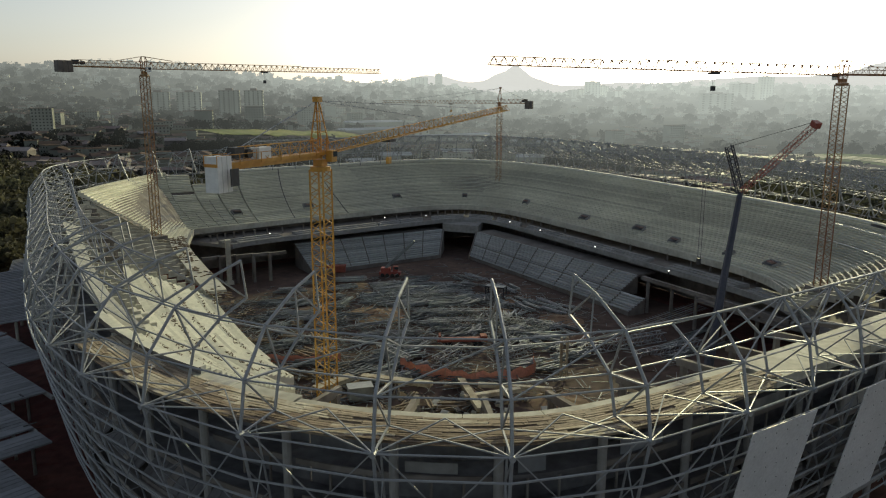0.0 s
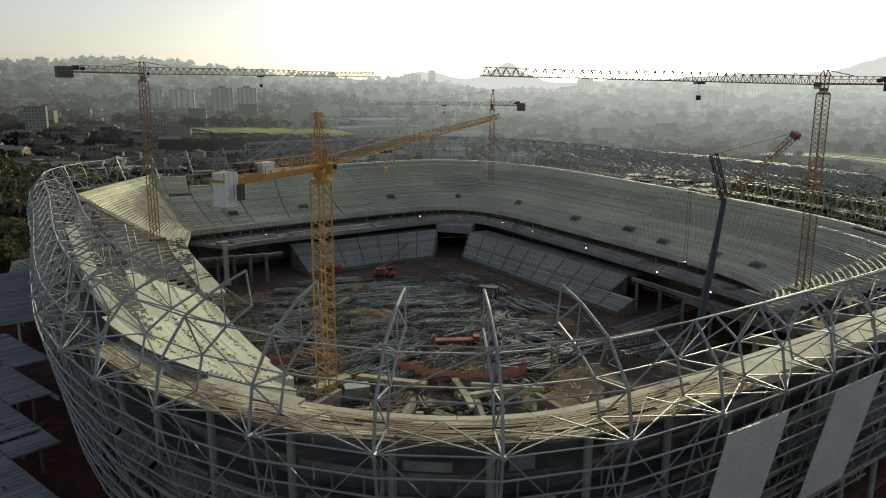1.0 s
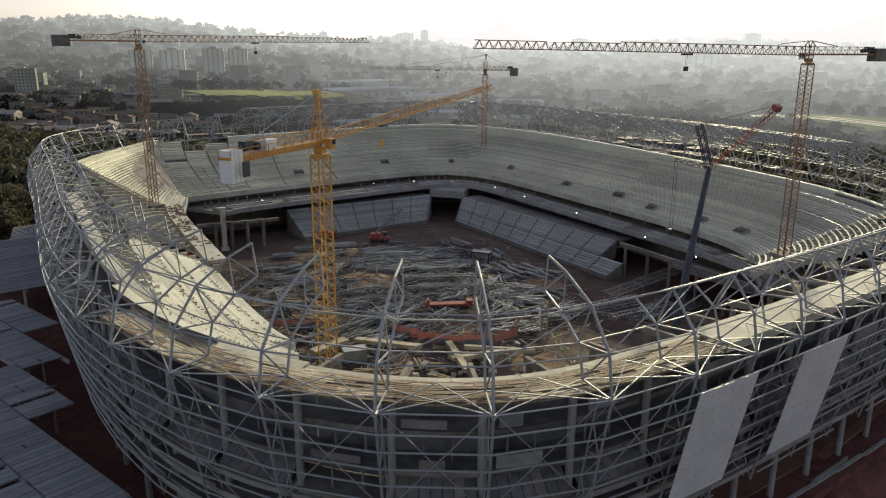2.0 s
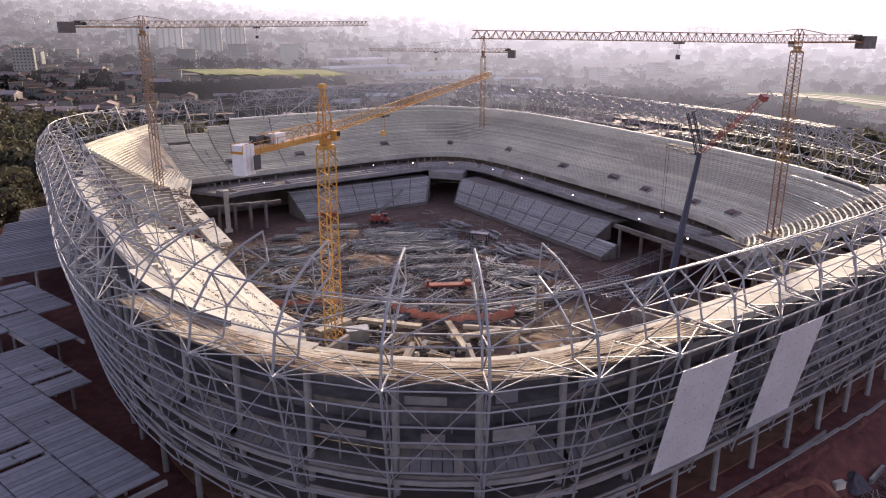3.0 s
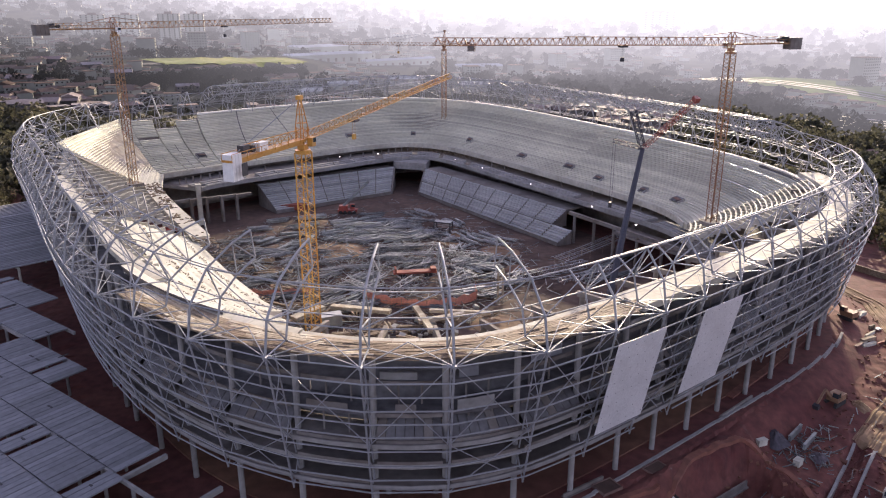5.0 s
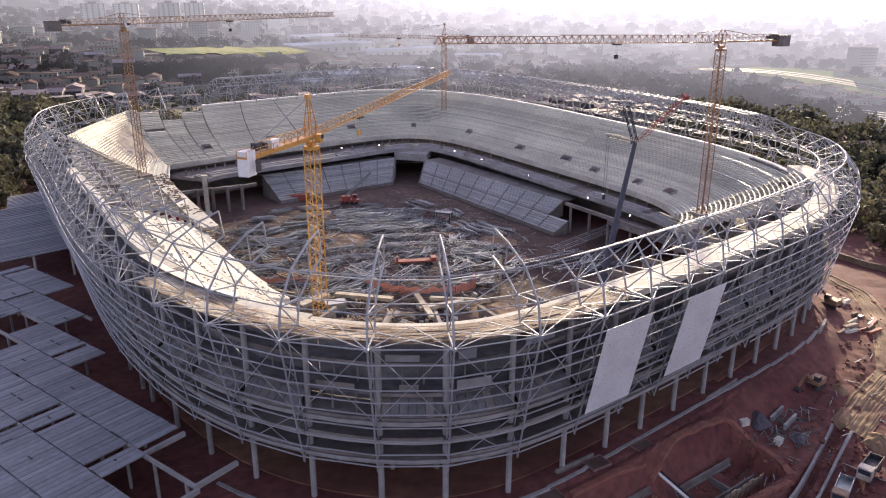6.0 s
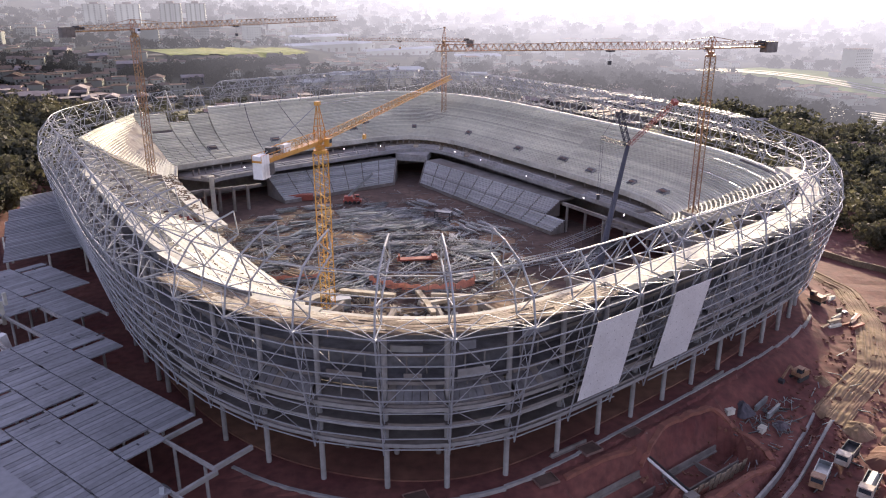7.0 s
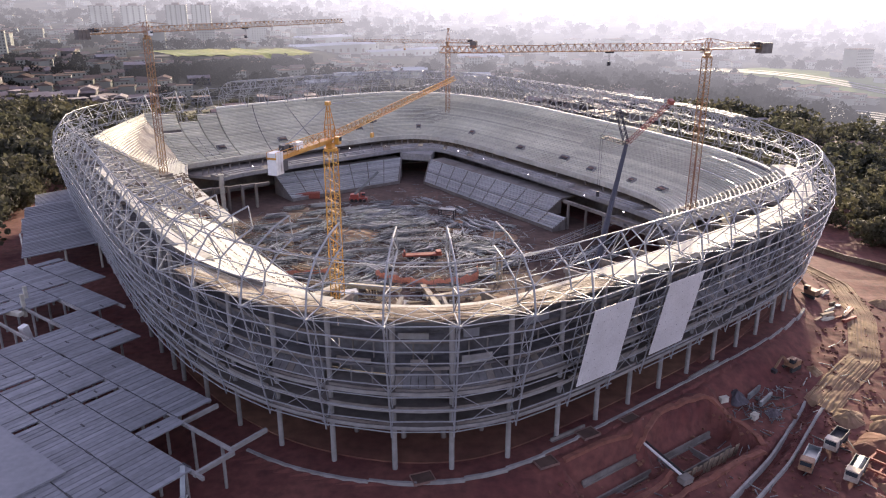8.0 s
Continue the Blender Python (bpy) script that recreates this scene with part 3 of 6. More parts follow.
for k in range(56):
    a, b = 150 + (ROUND - 402) * k / 56, 150 + (ROUND - 402) * (k + 1) / 56
    secs = [[mid(x, 0, 12.9), mid(x, 0, 11.3), mid(x, 22, 11.3), mid(x, 22, 12.3), mid(x, 0.5, 12.3), mid(x, 0.5, 12.9)] for x in (a, (a + b) / 2, b)]
    Piece().sweep(secs).make("slab_section", SHAFT, mid_ring)
    # thin dark sheet on the slab paints the shade under the upper stand
    Piece().sweep([[mid(x, 0.55, 12.36), mid(x, 0.55, 12.31), mid(x, 16.9, 12.31), mid(x, 16.9, 12.36)] for x in (a, (a + b) / 2, b)]).make("floor_screed", RAW, mid_ring)
    for d in (1.2, 2.4, 3.6):
        secs = [[mid(x, d, 12.4 + 0.3 * d), mid(x, d, 12.38), mid(x, d + 1.15, 12.38), mid(x, d + 1.15, 12.4 + 0.3 * d)] for x in (a, b - 0.3)]
        if k % 6:
            Piece().sweep(secs).make("terrace_step", SHAFT, mid_ring)
    for d in (9.2,):
        Piece().tube(mid(a, d, 12.2), mid(a, d, 14.6), 0.3, 6).make("post", RAW, mid_ring)
    secs = [[mid(x, 17, 16.8), mid(x, 17, 0), mid(x, 18, 0), mid(x, 18, 16.8)] for x in (a, (a + b) / 2, b)]
    Piece().sweep(secs).make("back_wall", RAW, mid_ring)

# stepped raker beams where the upper terraces are still missing
rakers = thing("raker_beams", "stepped concrete raker beams awaiting terrace units", "concrete frame")
for s in list(np.arange(-188, -48, 7.2)) + list(np.arange(152, 186, 5.5)):
    m = Piece()
    n = 15 if s < 0 else 20
    low = 0.70 if -108 < s < 0 else 0.02
    n = 7 if low > 0.5 else n
    for k in range(n):
        f0, f1 = low + (0.95 - low) * k / n, low + (0.95 - low) * (k + 1) / n
        z = TIER_Z0 + (TIER_Z1 - 1.6 - TIER_Z0) * f1
        p0, p1 = Vector(tier(s, f0, z)), Vector(tier(s, f1, z))
        m.beam(p0 - Vector((0, 0, 0.9)), p1 - Vector((0, 0, 0.9)), 0.5, 1.6)
    m.make("raker", CONCRETE, rakers)
# first terrace treads laid on the rakers at the sunny corner
for k in range(26):
    f0 = 0.03 + 0.93 * k / 26
    z = TIER_Z0 + (TIER_Z1 - 1.6 - TIER_Z0) * (f0 + 0.036) + 0.1
    secs = [[tier(x, f0, z + 0.14), tier(x, f0, z), tier(x, f0 + 0.013, z), tier(x, f0 + 0.013, z + 0.14)] for x in (164.0, 171.0, 178.0, 185.8)]
    Piece().sweep(secs).make("terrace_tread", TERRACE, rakers)

# offcuts and shuttering left on the near stand
rnd = random.Random(17)
bits = Piece()
for k in range(430):
    s, f = rnd.uniform(-106, -16), rnd.choice((0.22, 0.38, 0.54, 0.7, 0.86)) + rnd.gauss(0, 0.006 if k % 4 else 0.03)
    if (s > -28 and f < 0.42) or (s < -46 and f > 0.64):
        continue
    x, y, z = tier(s, f, tier_z(f, 31.9) + 0.5)
    bits.box((x, y, z), (rnd.uniform(0.2, 1.2), rnd.uniform(0.08, 0.2), 0.1), rnd.gauss(118, 25), rnd.uniform(-8, 8))
for k in range(120):
    x, y, z = tier(rnd.uniform(-190, -94), rnd.uniform(0.0, 0.15), 19.08)
    bits.box((x, y, z), (rnd.uniform(0.4, 2.0), rnd.uniform(0.2, 0.7), 0.16), rnd.uniform(0, 180))
tagged(bits.make("timber_offcuts", BARK), "scattered timber offcuts on the bare terraces", "timber scrap", kind="stuff")

# ---- lower stands and the tunnel ----
lower = thing("lower_stand", "stepped lower stand of grey precast terraces beside the pitch", "stand")


def lerp2(a, b, f):
    return (a[0] + (b[0] - a[0]) * f, a[1] + (b[1] - a[1]) * f)


def lower_bank(front, back, z0, z1, rows, aisles):
    """One straight bank: a part a row, aisle strips on top, closed ends."""
    for k in range(rows):
        fa, fb = k / rows, (k + 1) / rows
        za, zb = z0 + (z1 - z0) * fa, z0 + (z1 - z0) * fb
        a = [lerp2(front[e], back[e], fa) for e in (0, 1)]
        c = [lerp2(front[e], back[e], fa + 0.4 / rows) for e in (0, 1)]
        d = [lerp2(front[e], back[e], fb + 0.45 / rows) for e in (0, 1)]
        Piece().strip([[plan(*p, z) for p in line] for line, z in ((c, za), (c, zb - 0.18), (a, zb - 0.18), (a, zb), (d, zb))]).make("terrace_step", LOWER, lower)
    for e in (0, 1):
        Piece().strip([[plan(*front[e], z0 - 1.5), plan(*back[e], z0 - 1.5)], [plan(*front[e], z0), plan(*back[e], z1)]]).make("end_wall", RAW, lower)
    Piece().strip([[plan(*front[0], -0.6), plan(*front[1], -0.6)], [plan(*front[0], z0 + 0.3), plan(*front[1], z0 + 0.3)]]).make("front_wall", RAW, lower)
    for k in range(1, aisles):
        f = k / aisles
        line = []
        for i in range(rows):
            fa, fb = i / rows, (i + 1) / rows
            zb = z0 + (z1 - z0) * fb + 0.03
            for g in (fa - 0.002, fb - 0.002):
                line.append([plan(*lerp2(lerp2(front[0], front[1], h), lerp2(back[0], back[1], h), g), zb) for h in (f - 0.0035, f + 0.0035)])
        Piece().strip(line).make("aisle", RAW, lower)


RF = ((40.6, 50.0), (44.0, -37.5))
RB = ((49.5, 58.0), (56.8, -40.5))
LF = ((30.5, 58.5), (-22.5, 60.8))
LB = ((39.5, 71.0), (-24.2, 77.5))
RM = [lerp2(RF[e], RB[e], 0.45) for e in (0, 1)]
CUT = [(lerp2(RM[0], RM[1], 0.89)), (lerp2(RB[0], RB[1], 0.89))]
lower_bank(RF, RM, 1.2, 4.7, 6, 10)
lower_bank((RM[0], CUT[0]), (RB[0], CUT[1]), 4.7, 9.0, 8, 9)
lower_bank(LF, LB, 1.2, 9.0, 14, 7)
# level walkway behind the banks, under the concourse slab
for a, b in ((lerp2(RB[0], RB[1], 0.0), CUT[1]), (LB[0], LB[1]), ((50.5, -57.0), (50.5, -86.0))):
    du, dv = (8.0, 0.0) if a[1] < 60 else (0.0, 6.0)
    Piece().sweep([[plan(p[0], p[1], 9.05), plan(p[0], p[1], 8.4), plan(p[0] + du, p[1] + dv, 8.4), plan(p[0] + du, p[1] + dv, 9.05)] for p in (a, b)]).make("rear_walkway", RAW, lower)
# open bay past the end of the bank: a beam on columns under the slab
for v in (-38.5, -48.0, -57.0, -67.0, -77.0):
    Piece().tube(plan(51.2, v, -0.4), plan(51.2, v, 10.6), 0.5, 8).make("column", RAW, lower)
Piece().beam(plan(51.2, -36.0, 10.3), plan(51.2, -86.0, 10.3), 0.9, 1.1).make("edge_beam", RAW, lower)
# wedge beside the tunnel, and the tunnel itself
tunnel = thing("player_tunnel", "dark open tunnel ramp between the two lower stands", "tunnel")
L0, L1, R0, R1 = LF[0], LB[0], RF[0], RB[0]
Piece().sweep([[plan(L1[0], L1[1], 11.3), plan(L1[0], L1[1], 8.2), plan(R1[0], R1[1], 8.2), plan(R1[0], R1[1], 11.3)], [plan(L1[0] + 6, L1[1] + 9, 11.3), plan(L1[0] + 6, L1[1] + 9, 8.2), plan(R1[0] + 8, R1[1] + 8, 8.2), plan(R1[0] + 8, R1[1] + 8, 11.3)]]).make("lintel", SHAFT, tunnel)
for (u0, v0), (u1, v1), du, dv in ((L0, L1, 0.6, -0.4), (R0, R1, -0.4, 0.5)):
    Piece().sweep([[plan(u0 + g * du, v0 + g * dv, 1.5), plan(u0 + g * du, v0 + g * dv, -0.5), plan(u1 + g * du, v1 + g * dv, -0.5), plan(u1 + g * du, v1 + g * dv, 9.3)] for g in (0.1, 1.0)]).make("side_wall", RAW, tunnel)
# undercroft portals left of the lower stand
for k in range(5):
    u = -38 - 5.5 * k
    m = Piece().box(plan(u, 62 + 1.2 * k, 5.0), (0.9, 1.2, 10), 38).box(plan(u + 2.7, 62 + 1.2 * k, 9.6), (6.2, 1.2, 1.0), 38)
    tagged(m.make("portal_frame", RAW), "bare concrete portal frame under the concourse", "concrete frame", "portal frames")


# ---- tower cranes ----
def lattice(m, p, q, w, h, step, r, lace, tri=False):
    """A lattice girder from p to q: w wide, h high; tri gives it a single top chord."""
    p, q = Vector(p), Vector(q)
    d = (q - p)
    size = d.length
    d.normalize()
    side = d.cross(Vector((0, 0, 1)))
    side = side.normalized() if side.length > 0.05 else Vector((1, 0, 0))
    up = side.cross(d).normalized()
    n = max(2, round(size / step))
    corners = [(-w / 2, 0), (w / 2, 0), (0, h)] if tri else [(-w / 2, -h / 2), (w / 2, -h / 2), (w / 2, h / 2), (-w / 2, h / 2)]
    c = [[p + d * (size * k / n) + side * x + up * y for x, y in corners] for k in range(n + 1)]
    half = [[p + d * (size * (k + 0.5) / n) + side * x + up * y for x, y in corners] for k in range(n)]
    e = len(corners)
    for i in range(e):
        m.tube(c[0][i], c[n][i], r)
    for k in range(n):
        for i in range(e):
            o = (i + 1) % e
            if tri:
                if i == 0:
                    m.tube(c[k][0], c[k + 1][1], lace)
                    m.tube(c[k][0], c[k][1], lace)
                else:
                    low = 0 if i == 2 else 1
                    m.tube(c[k][low], half[k][2], lace).tube(half[k][2], c[k + 1][low], lace)
            else:
                m.tube(c[k][i], half[k][o], lace).tube(half[k][o], c[k + 1][i], lace)
    return m


def tower_crane(label, at, foot, slew, ang, jib, counter, mat, mast_mat, apex, rise=0.0, peaked=False, width=2.0, block=(2.6, 1.4, 3.0), block_mat=None, trolley=0.4):
    """Mast, slewing ring, cab, jib, counter jib with ballast; ang is the jib's way in degrees from +x."""
    t = thing("tower_crane", label, "tower crane", "tower cranes", at=(at[0], at[1], 0), rz=ang)
    lattice(Piece(), (0, 0, foot), (0, 0, slew), width, width, 2.1, 0.125, 0.065).make("mast", mast_mat, t)
    Piece().box((0, 0, foot + 0.3), (width + 2.6, width + 2.6, 1.0)).make("footing", RAW, t)
    Piece().tube((0, 0, slew - 0.2), (0, 0, slew + 0.4), width * 0.66, 12).box((0, 0, slew + 0.9), (width * 0.65, width * 0.65, 0.9)).make("slewing_ring", mast_mat, t)
    cab = Piece().box((0.6, -width * 0.5 - 0.35, slew + 1.8), (1.2, 0.95, 1.5)).make("cab", mat if peaked else WHITE, t)
    Piece().box((0.8, -width * 0.5 - 0.35, slew + 2.05), (0.95, 1.01, 0.7)).make("cab_window", GLASS, cab)
    base = slew + 2.0
    head = Piece()
    lattice(head, (0, 0, base - 0.6), (0, 0, base + 2.2), width * 0.65, width * 0.65, 1.4, 0.11, 0.06)
    if peaked:
        for x, y in ((-0.9, -0.8), (-0.9, 0.8), (0.9, -0.8), (0.9, 0.8)):
            head.tube((x, y, base + 1.5), (-0.2, y * 0.25, apex), 0.1)
        for f in (0.25, 0.5, 0.72):
            k = 1 - f
            z = base + 1.5 + (apex - base - 1.5) * f
            head.path([(-0.9 * k - 0.2 * f, -0.8 * k, z), (0.9 * k - 0.2 * f, -0.8 * k, z), (0.9 * k - 0.2 * f, 0.8 * k, z), (-0.9 * k - 0.2 * f, 0.8 * k, z), (-0.9 * k - 0.2 * f, -0.8 * k, z)], 0.07)
        head.box((-0.2, 0, apex), (1.1, 0.8, 0.7))
    else:
        for x in (-1.0, 1.0):
            head.tube((x, -0.8, base + 1.8), (x * 0.5, 0, apex), 0.13).tube((x, 0.8, base + 1.8), (x * 0.5, 0, apex), 0.13)
        head.tube((-0.5, 0, apex), (0.5, 0, apex), 0.14)
        head.tube((0.5, 0, apex), (9.0, 0, base + 2.4), 0.12).tube((-0.5, 0, apex), (-8.0, 0, base + 2.0), 0.12)
    head.make("tower_head", mast_mat if not peaked else mat, t)
    j = Piece()
    cut = jib * 0.6
    tip = base + rise
    lattice(j, (1.2, 0, base), (cut, 0, base + rise * cut / jib), *((1.15, 1.35, 1.8, 0.085, 0.05) if peaked else (1.5, 1.9, 2.2, 0.14, 0.09)), tri=True)
    lattice(j, (cut, 0, base + rise * cut / jib), (jib, 0, tip), *((1.05, 1.1, 1.6, 0.08, 0.045) if peaked else (1.3, 1.6, 2.0, 0.13, 0.085)), tri=True)
    j.make("jib", mat, t)
    cj = Piece().box((-counter / 2, 0, base + 0.15), (counter, 1.7, 0.35))
    lattice(cj, (-1.0, 0, base + 0.3), (-counter * 0.78, 0, base + 0.3), 1.5, 1.6, 2.2, 0.1, 0.05, tri=True)
    for y in (-0.9, 0.9):
        cj.tube((-2, y, base + 1.2), (-counter, y, base + 1.2), 0.05)
        for k in range(6):
            x = -2 - (counter - 2) * k / 5
            cj.tube((x, y, base), (x, y, base + 1.2), 0.05)
    cj.make("counter_jib", mat, t)
    Piece().box((-counter * 0.8, 0, base + 1.3), (1.6, 1.1, 1.2)).tube((-counter * 0.72, -0.7, base + 1.1), (-counter * 0.72, 0.7, base + 1.1), 0.5, 10).make("winch", DARK, t)
    for k in range(3):
        Piece().box((-counter + 0.4 + k * (block[1] + 0.06) * 0.9, 0, base + 0.6 - block[2] / 2 + (0.5 if peaked else 1.0)), (block[1] * 0.88, block[0], block[2])).make("ballast_block", block_mat or RAW, t)
    x = jib * trolley
    z = base + rise * trolley
    Piece().box((x, 0, z - 0.35), (1.9, 1.6, 0.4)).make("trolley", DARK, t)
    hook = Piece()
    for y in (-0.25, 0.25):
        hook.tube((x, y, z - 0.4), (x, y, z - 3.0), 0.03)
    hook.box((x, 0, z - 3.4), (0.9, 0.5, 1.0)).make("hook_block", YELLOW if peaked else DARK, t)
    if peaked:
        Piece().tube((0, 0, apex - 0.2), (jib * 0.42, 0, base + rise * 0.42 + 2.2), 0.07).tube((0, 0, apex - 0.2), (jib * 0.78, 0, base + rise * 0.78 + 1.6), 0.07).tube((-0.3, 0, apex - 0.2), (-counter + 1, 0, base + 0.6), 0.07).make("pendant_line", STEEL, t)
    return t


def way(a, b):
    return math.degrees(math.atan2(b[1] - a[1], b[0] - a[0]))


LC, YC, RC, FC = (-100.1, 213.7), (-22.8, 96.9), (76.4, 170.6), (4.2, 336.8)
tower_crane("amber tower crane with a long level jib behind the side stand", LC, 20.5, 68.2, way(LC, (-42.1, 287.9)), 94, 24, AMBER, AMBER, 73.6, rise=0.8, trolley=0.44, width=1.95)
yellow_crane = tower_crane("bright yellow tower crane with white hanging ballast inside the bowl", YC, 0.0, 53.1, way(YC, (3.3, 162.7)), 71, 20.5, YELLOW, YELLOW, 62.2, rise=4.6, peaked=True, width=2.05, block=(1.8, 0.8, 3.9), block_mat=WHITE, trolley=0.26)
tower_crane("amber tower crane with a long level jib over the bowl", RC, 19.0, 65.2, way(RC, (2.5, 144.1)), 82, 22, AMBER, AMBER, 70.4, rise=1.2, trolley=0.4)
tower_crane("slim red-orange tower crane on the far stand", FC, 17.0, 57.5, 162, 58, 15, AMBER, AMBER, 66.3, peaked=True, width=1.9, block=(2.2, 1.2, 3.4))
Piece().box((-9.5, 0.45, 54.9), (18.5, 0.22, 0.6)).box((-9.5, -0.45, 54.9), (18.5, 0.22, 0.6)).make("counter_girder", YELLOW, yellow_crane)
Piece().box((-12.0, 0, 56.0), (2.2, 1.2, 1.3)).box((-12.0, 0, 56.7), (2.3, 1.3, 0.12)).make("switch_cabinet", WHITE, yellow_crane)
# black banner hung on the yellow crane's ballast
Piece().box((-18.6, -1.6, 53.9), (1.3, 0.1, 1.9)).make("banner", DARK, yellow_crane, "black cloth banner with a pale emblem")

# ---- crawler crane with a lattice fly jib ----
crawler = thing("mobile_crane", "dark blue mobile crane with a red lattice fly jib", "mobile crane")
Piece().tube((37.0, 121.4, 16.0), (42.2, 133.4, 28.2), 0.85, 8, 0.75).tube((42.2, 133.4, 28.2), (49.9, 150.8, 43.7), 0.7, 8, 0.55).make("boom", NAVY, crawler)
Piece().tube((33.5, 113.5, 8.5), (37.0, 121.4, 16.0), 0.95, 8).make("boom_base", NAVY, crawler)
Piece().box((32, 110, 4.5), (4.2, 9.5, 3.4), -24).make("body", RED, crawler)
for k in (-1, 1):
    Piece().box((32 + 2.6 * k, 110 + 1.1 * k, 1.5), (1.4, 9.0, 2.0), -24).make("track", RUBBER, crawler)
lattice(Piece(), (49.9, 150.8, 43.9), (46.6, 149.6, 53.1), 0.7, 1.4, 1.6, 0.12, 0.06).make("mast_strut", NAVY, crawler)
lattice(Piece(), (49.9, 150.8, 43.9), (44.0, 156.2, 44.9), 1.0, 0.8, 1.4, 0.1, 0.05).make("back_strut", NAVY, crawler)
lattice(Piece(), (50.2, 150.4, 44.2), (53.9, 129.2, 57.8), 0.9, 0.9, 1.6, 0.055, 0.035).make("fly_jib", JIB_RED, crawler)
Piece().box((54.0, 128.9, 58.1), (1.2, 1.3, 1.0), 20, 25).make("jib_head", JIB_RED, crawler)
Piece().tube((46.6, 149.6, 53.0), (54.0, 129.0, 58.6), 0.05).tube((44.0, 156.2, 44.9), (44.0, 156.2, 29.0), 0.05).tube((44.5, 155.8, 44.9), (44.5, 155.8, 29.0), 0.05).tube((46.6, 149.6, 53.0), (44.0, 156.2, 44.9), 0.04).make("cable", DARK, crawler)
Piece().box((44.2, 156.0, 28.4), (0.8, 0.6, 1.4)).make("hook_block", DARK, crawler)

# ---- ground ----
def smooth(x, a, b):
    f = min(1.0, max(0.0, (x - a) / (b - a)))
    return f * f * (3 - 2 * f)


def outside(x, y):
    """About how far a point lies outside the steel ring (minus: inside)."""
    dx, dy = x - CENTRE[0], y - CENTRE[1]
    d = E1[0] * E2[1] - E1[1] * E2[0]
    u, v = (dx * E2[1] - dy * E2[0]) / d, (dy * E1[0] - dx * E1[1]) / d
    k = (abs(u / HALF_A) ** POWER + abs(v / HALF_B) ** POWER) ** (1 / POWER)
    return (k - 1) * math.hypot(u, v) / max(k, 0.3)


def pit(x, y, cx, cy, ang, hl, hw, depth, lip):
    """A dug pit with a raised lip: the change of height at a point."""
    c, s = math.cos(radians(ang)), math.sin(radians(ang))
    a, b = (x - cx) * c + (y - cy) * s, -(x - cx) * s + (y - cy) * c
    d = max(abs(a) - hl, abs(b) - hw) + 0.9 * noise.noise((x / 4, y / 4, 8))
    return -depth * smooth(-d, -0.5, 1.0) + lip * max(0.0, 1 - abs(d - 1.6) / 1.8)


def earthworks(x, y):
    if not (15 < x < 110 and 45 < y < 140):
        return 0.0
    z = pit(x, y, 52, 82.5, 35, 11.5, 6.0, 2.6, 0.9) + pit(x, y, 33, 71.5, 35, 10, 3.4, 1.7, 0.7) + pit(x, y, 58, 89, 35, 3.5, 2.0, 1.2, 0.2)
    z += pit(x, y, 68, 82, 48, 24, 1.2, 1.6, 0.2) + pit(x, y, 30, 86, 33, 4, 1.6, 1.0, 0.4)
    return z + 0.22 * noise.noise((x / 2.6, y / 2.6, 5)) * smooth(outside(x, y), 5, 9)


def height(x, y):
    o = outside(x, y)
    if o < -1.5:
        return -0.2
    right = smooth(x, -5, 40) * smooth(260 - y, 0, 120)
    z = -0.6 - right * ((1.4 + 4.4 * smooth(150 - y, 0, 70)) * smooth(o, -1.0, 7.0) + (0.4 + 1.6 * smooth(130 - y, 0, 60)) * smooth(o, 8, 24))
    z -= (1 - right) * 1.5 * smooth(o, 0, 20)
    far = math.hypot(x, y - 150)
    z += 9 * smooth(far, 220, 700) * noise.noise((x / 260, y / 260, 3.1))
    z -= 10 * smooth(x, 80, 300) * smooth(900 - far, 0, 500)
    if y > 560 and x < 0:                              # the meadow lies on a raised bank
        a, b = 0.485 * (x + 215) + 0.875 * (y - 790), 0.485 * (y - 790) - 0.875 * (x + 215)
        z += 7 * smooth(b, -34, -14) * smooth(90 - b, 0, 50) * smooth(190 - abs(a), 0, 50)
    z += 16 * smooth(-x, 110, 330) * smooth(900 - far, 0, 400)
    z += 34 * smooth(math.hypot(x, y), 420, 1250) * smooth(-x, -100, 350)
    r = math.hypot(x, y)
    az = math.degrees(math.atan2(x, y))
    z += smooth(r, 1100, 3600) * (88 + 45 * noise.noise((x / 900, y / 900, 0.4)))
    z += smooth(r, 1200, 2300) * 38 * smooth(-az, 12, 24)
    return z + earthworks(x, y) + 0.35 * noise.noise((x / 6, y / 6, 0)) * smooth(o, 4, 12)


def axis(lo, hi, fine_lo, fine_hi, fine, grow):
    a = list(np.arange(fine_lo, fine_hi + 0.1, fine))
    d, x = fine, fine_hi
    while x < hi:
        d *= grow
        x += d
        a.append(x)
    d, x = fine, fine_lo
    while x > lo:
        d *= grow
        x -= d
        a.insert(0, x)
    return a


xs, ys = axis(-4200, 4200, -170, 190, 3.0, 1.09), axis(-700, 4600, -60, 420, 3.0, 1.09)
xs = sorted(set(round(x, 2) for x in xs + list(np.arange(18.5, 105, 1.0))))
ys = sorted(set(round(y, 2) for y in ys + list(np.arange(50.5, 130, 1.0))))
g = Piece().strip([[(x, y, height(x, y) - 25 * smooth(math.hypot(x, y), 590, 950)) for x in xs] for y in ys])
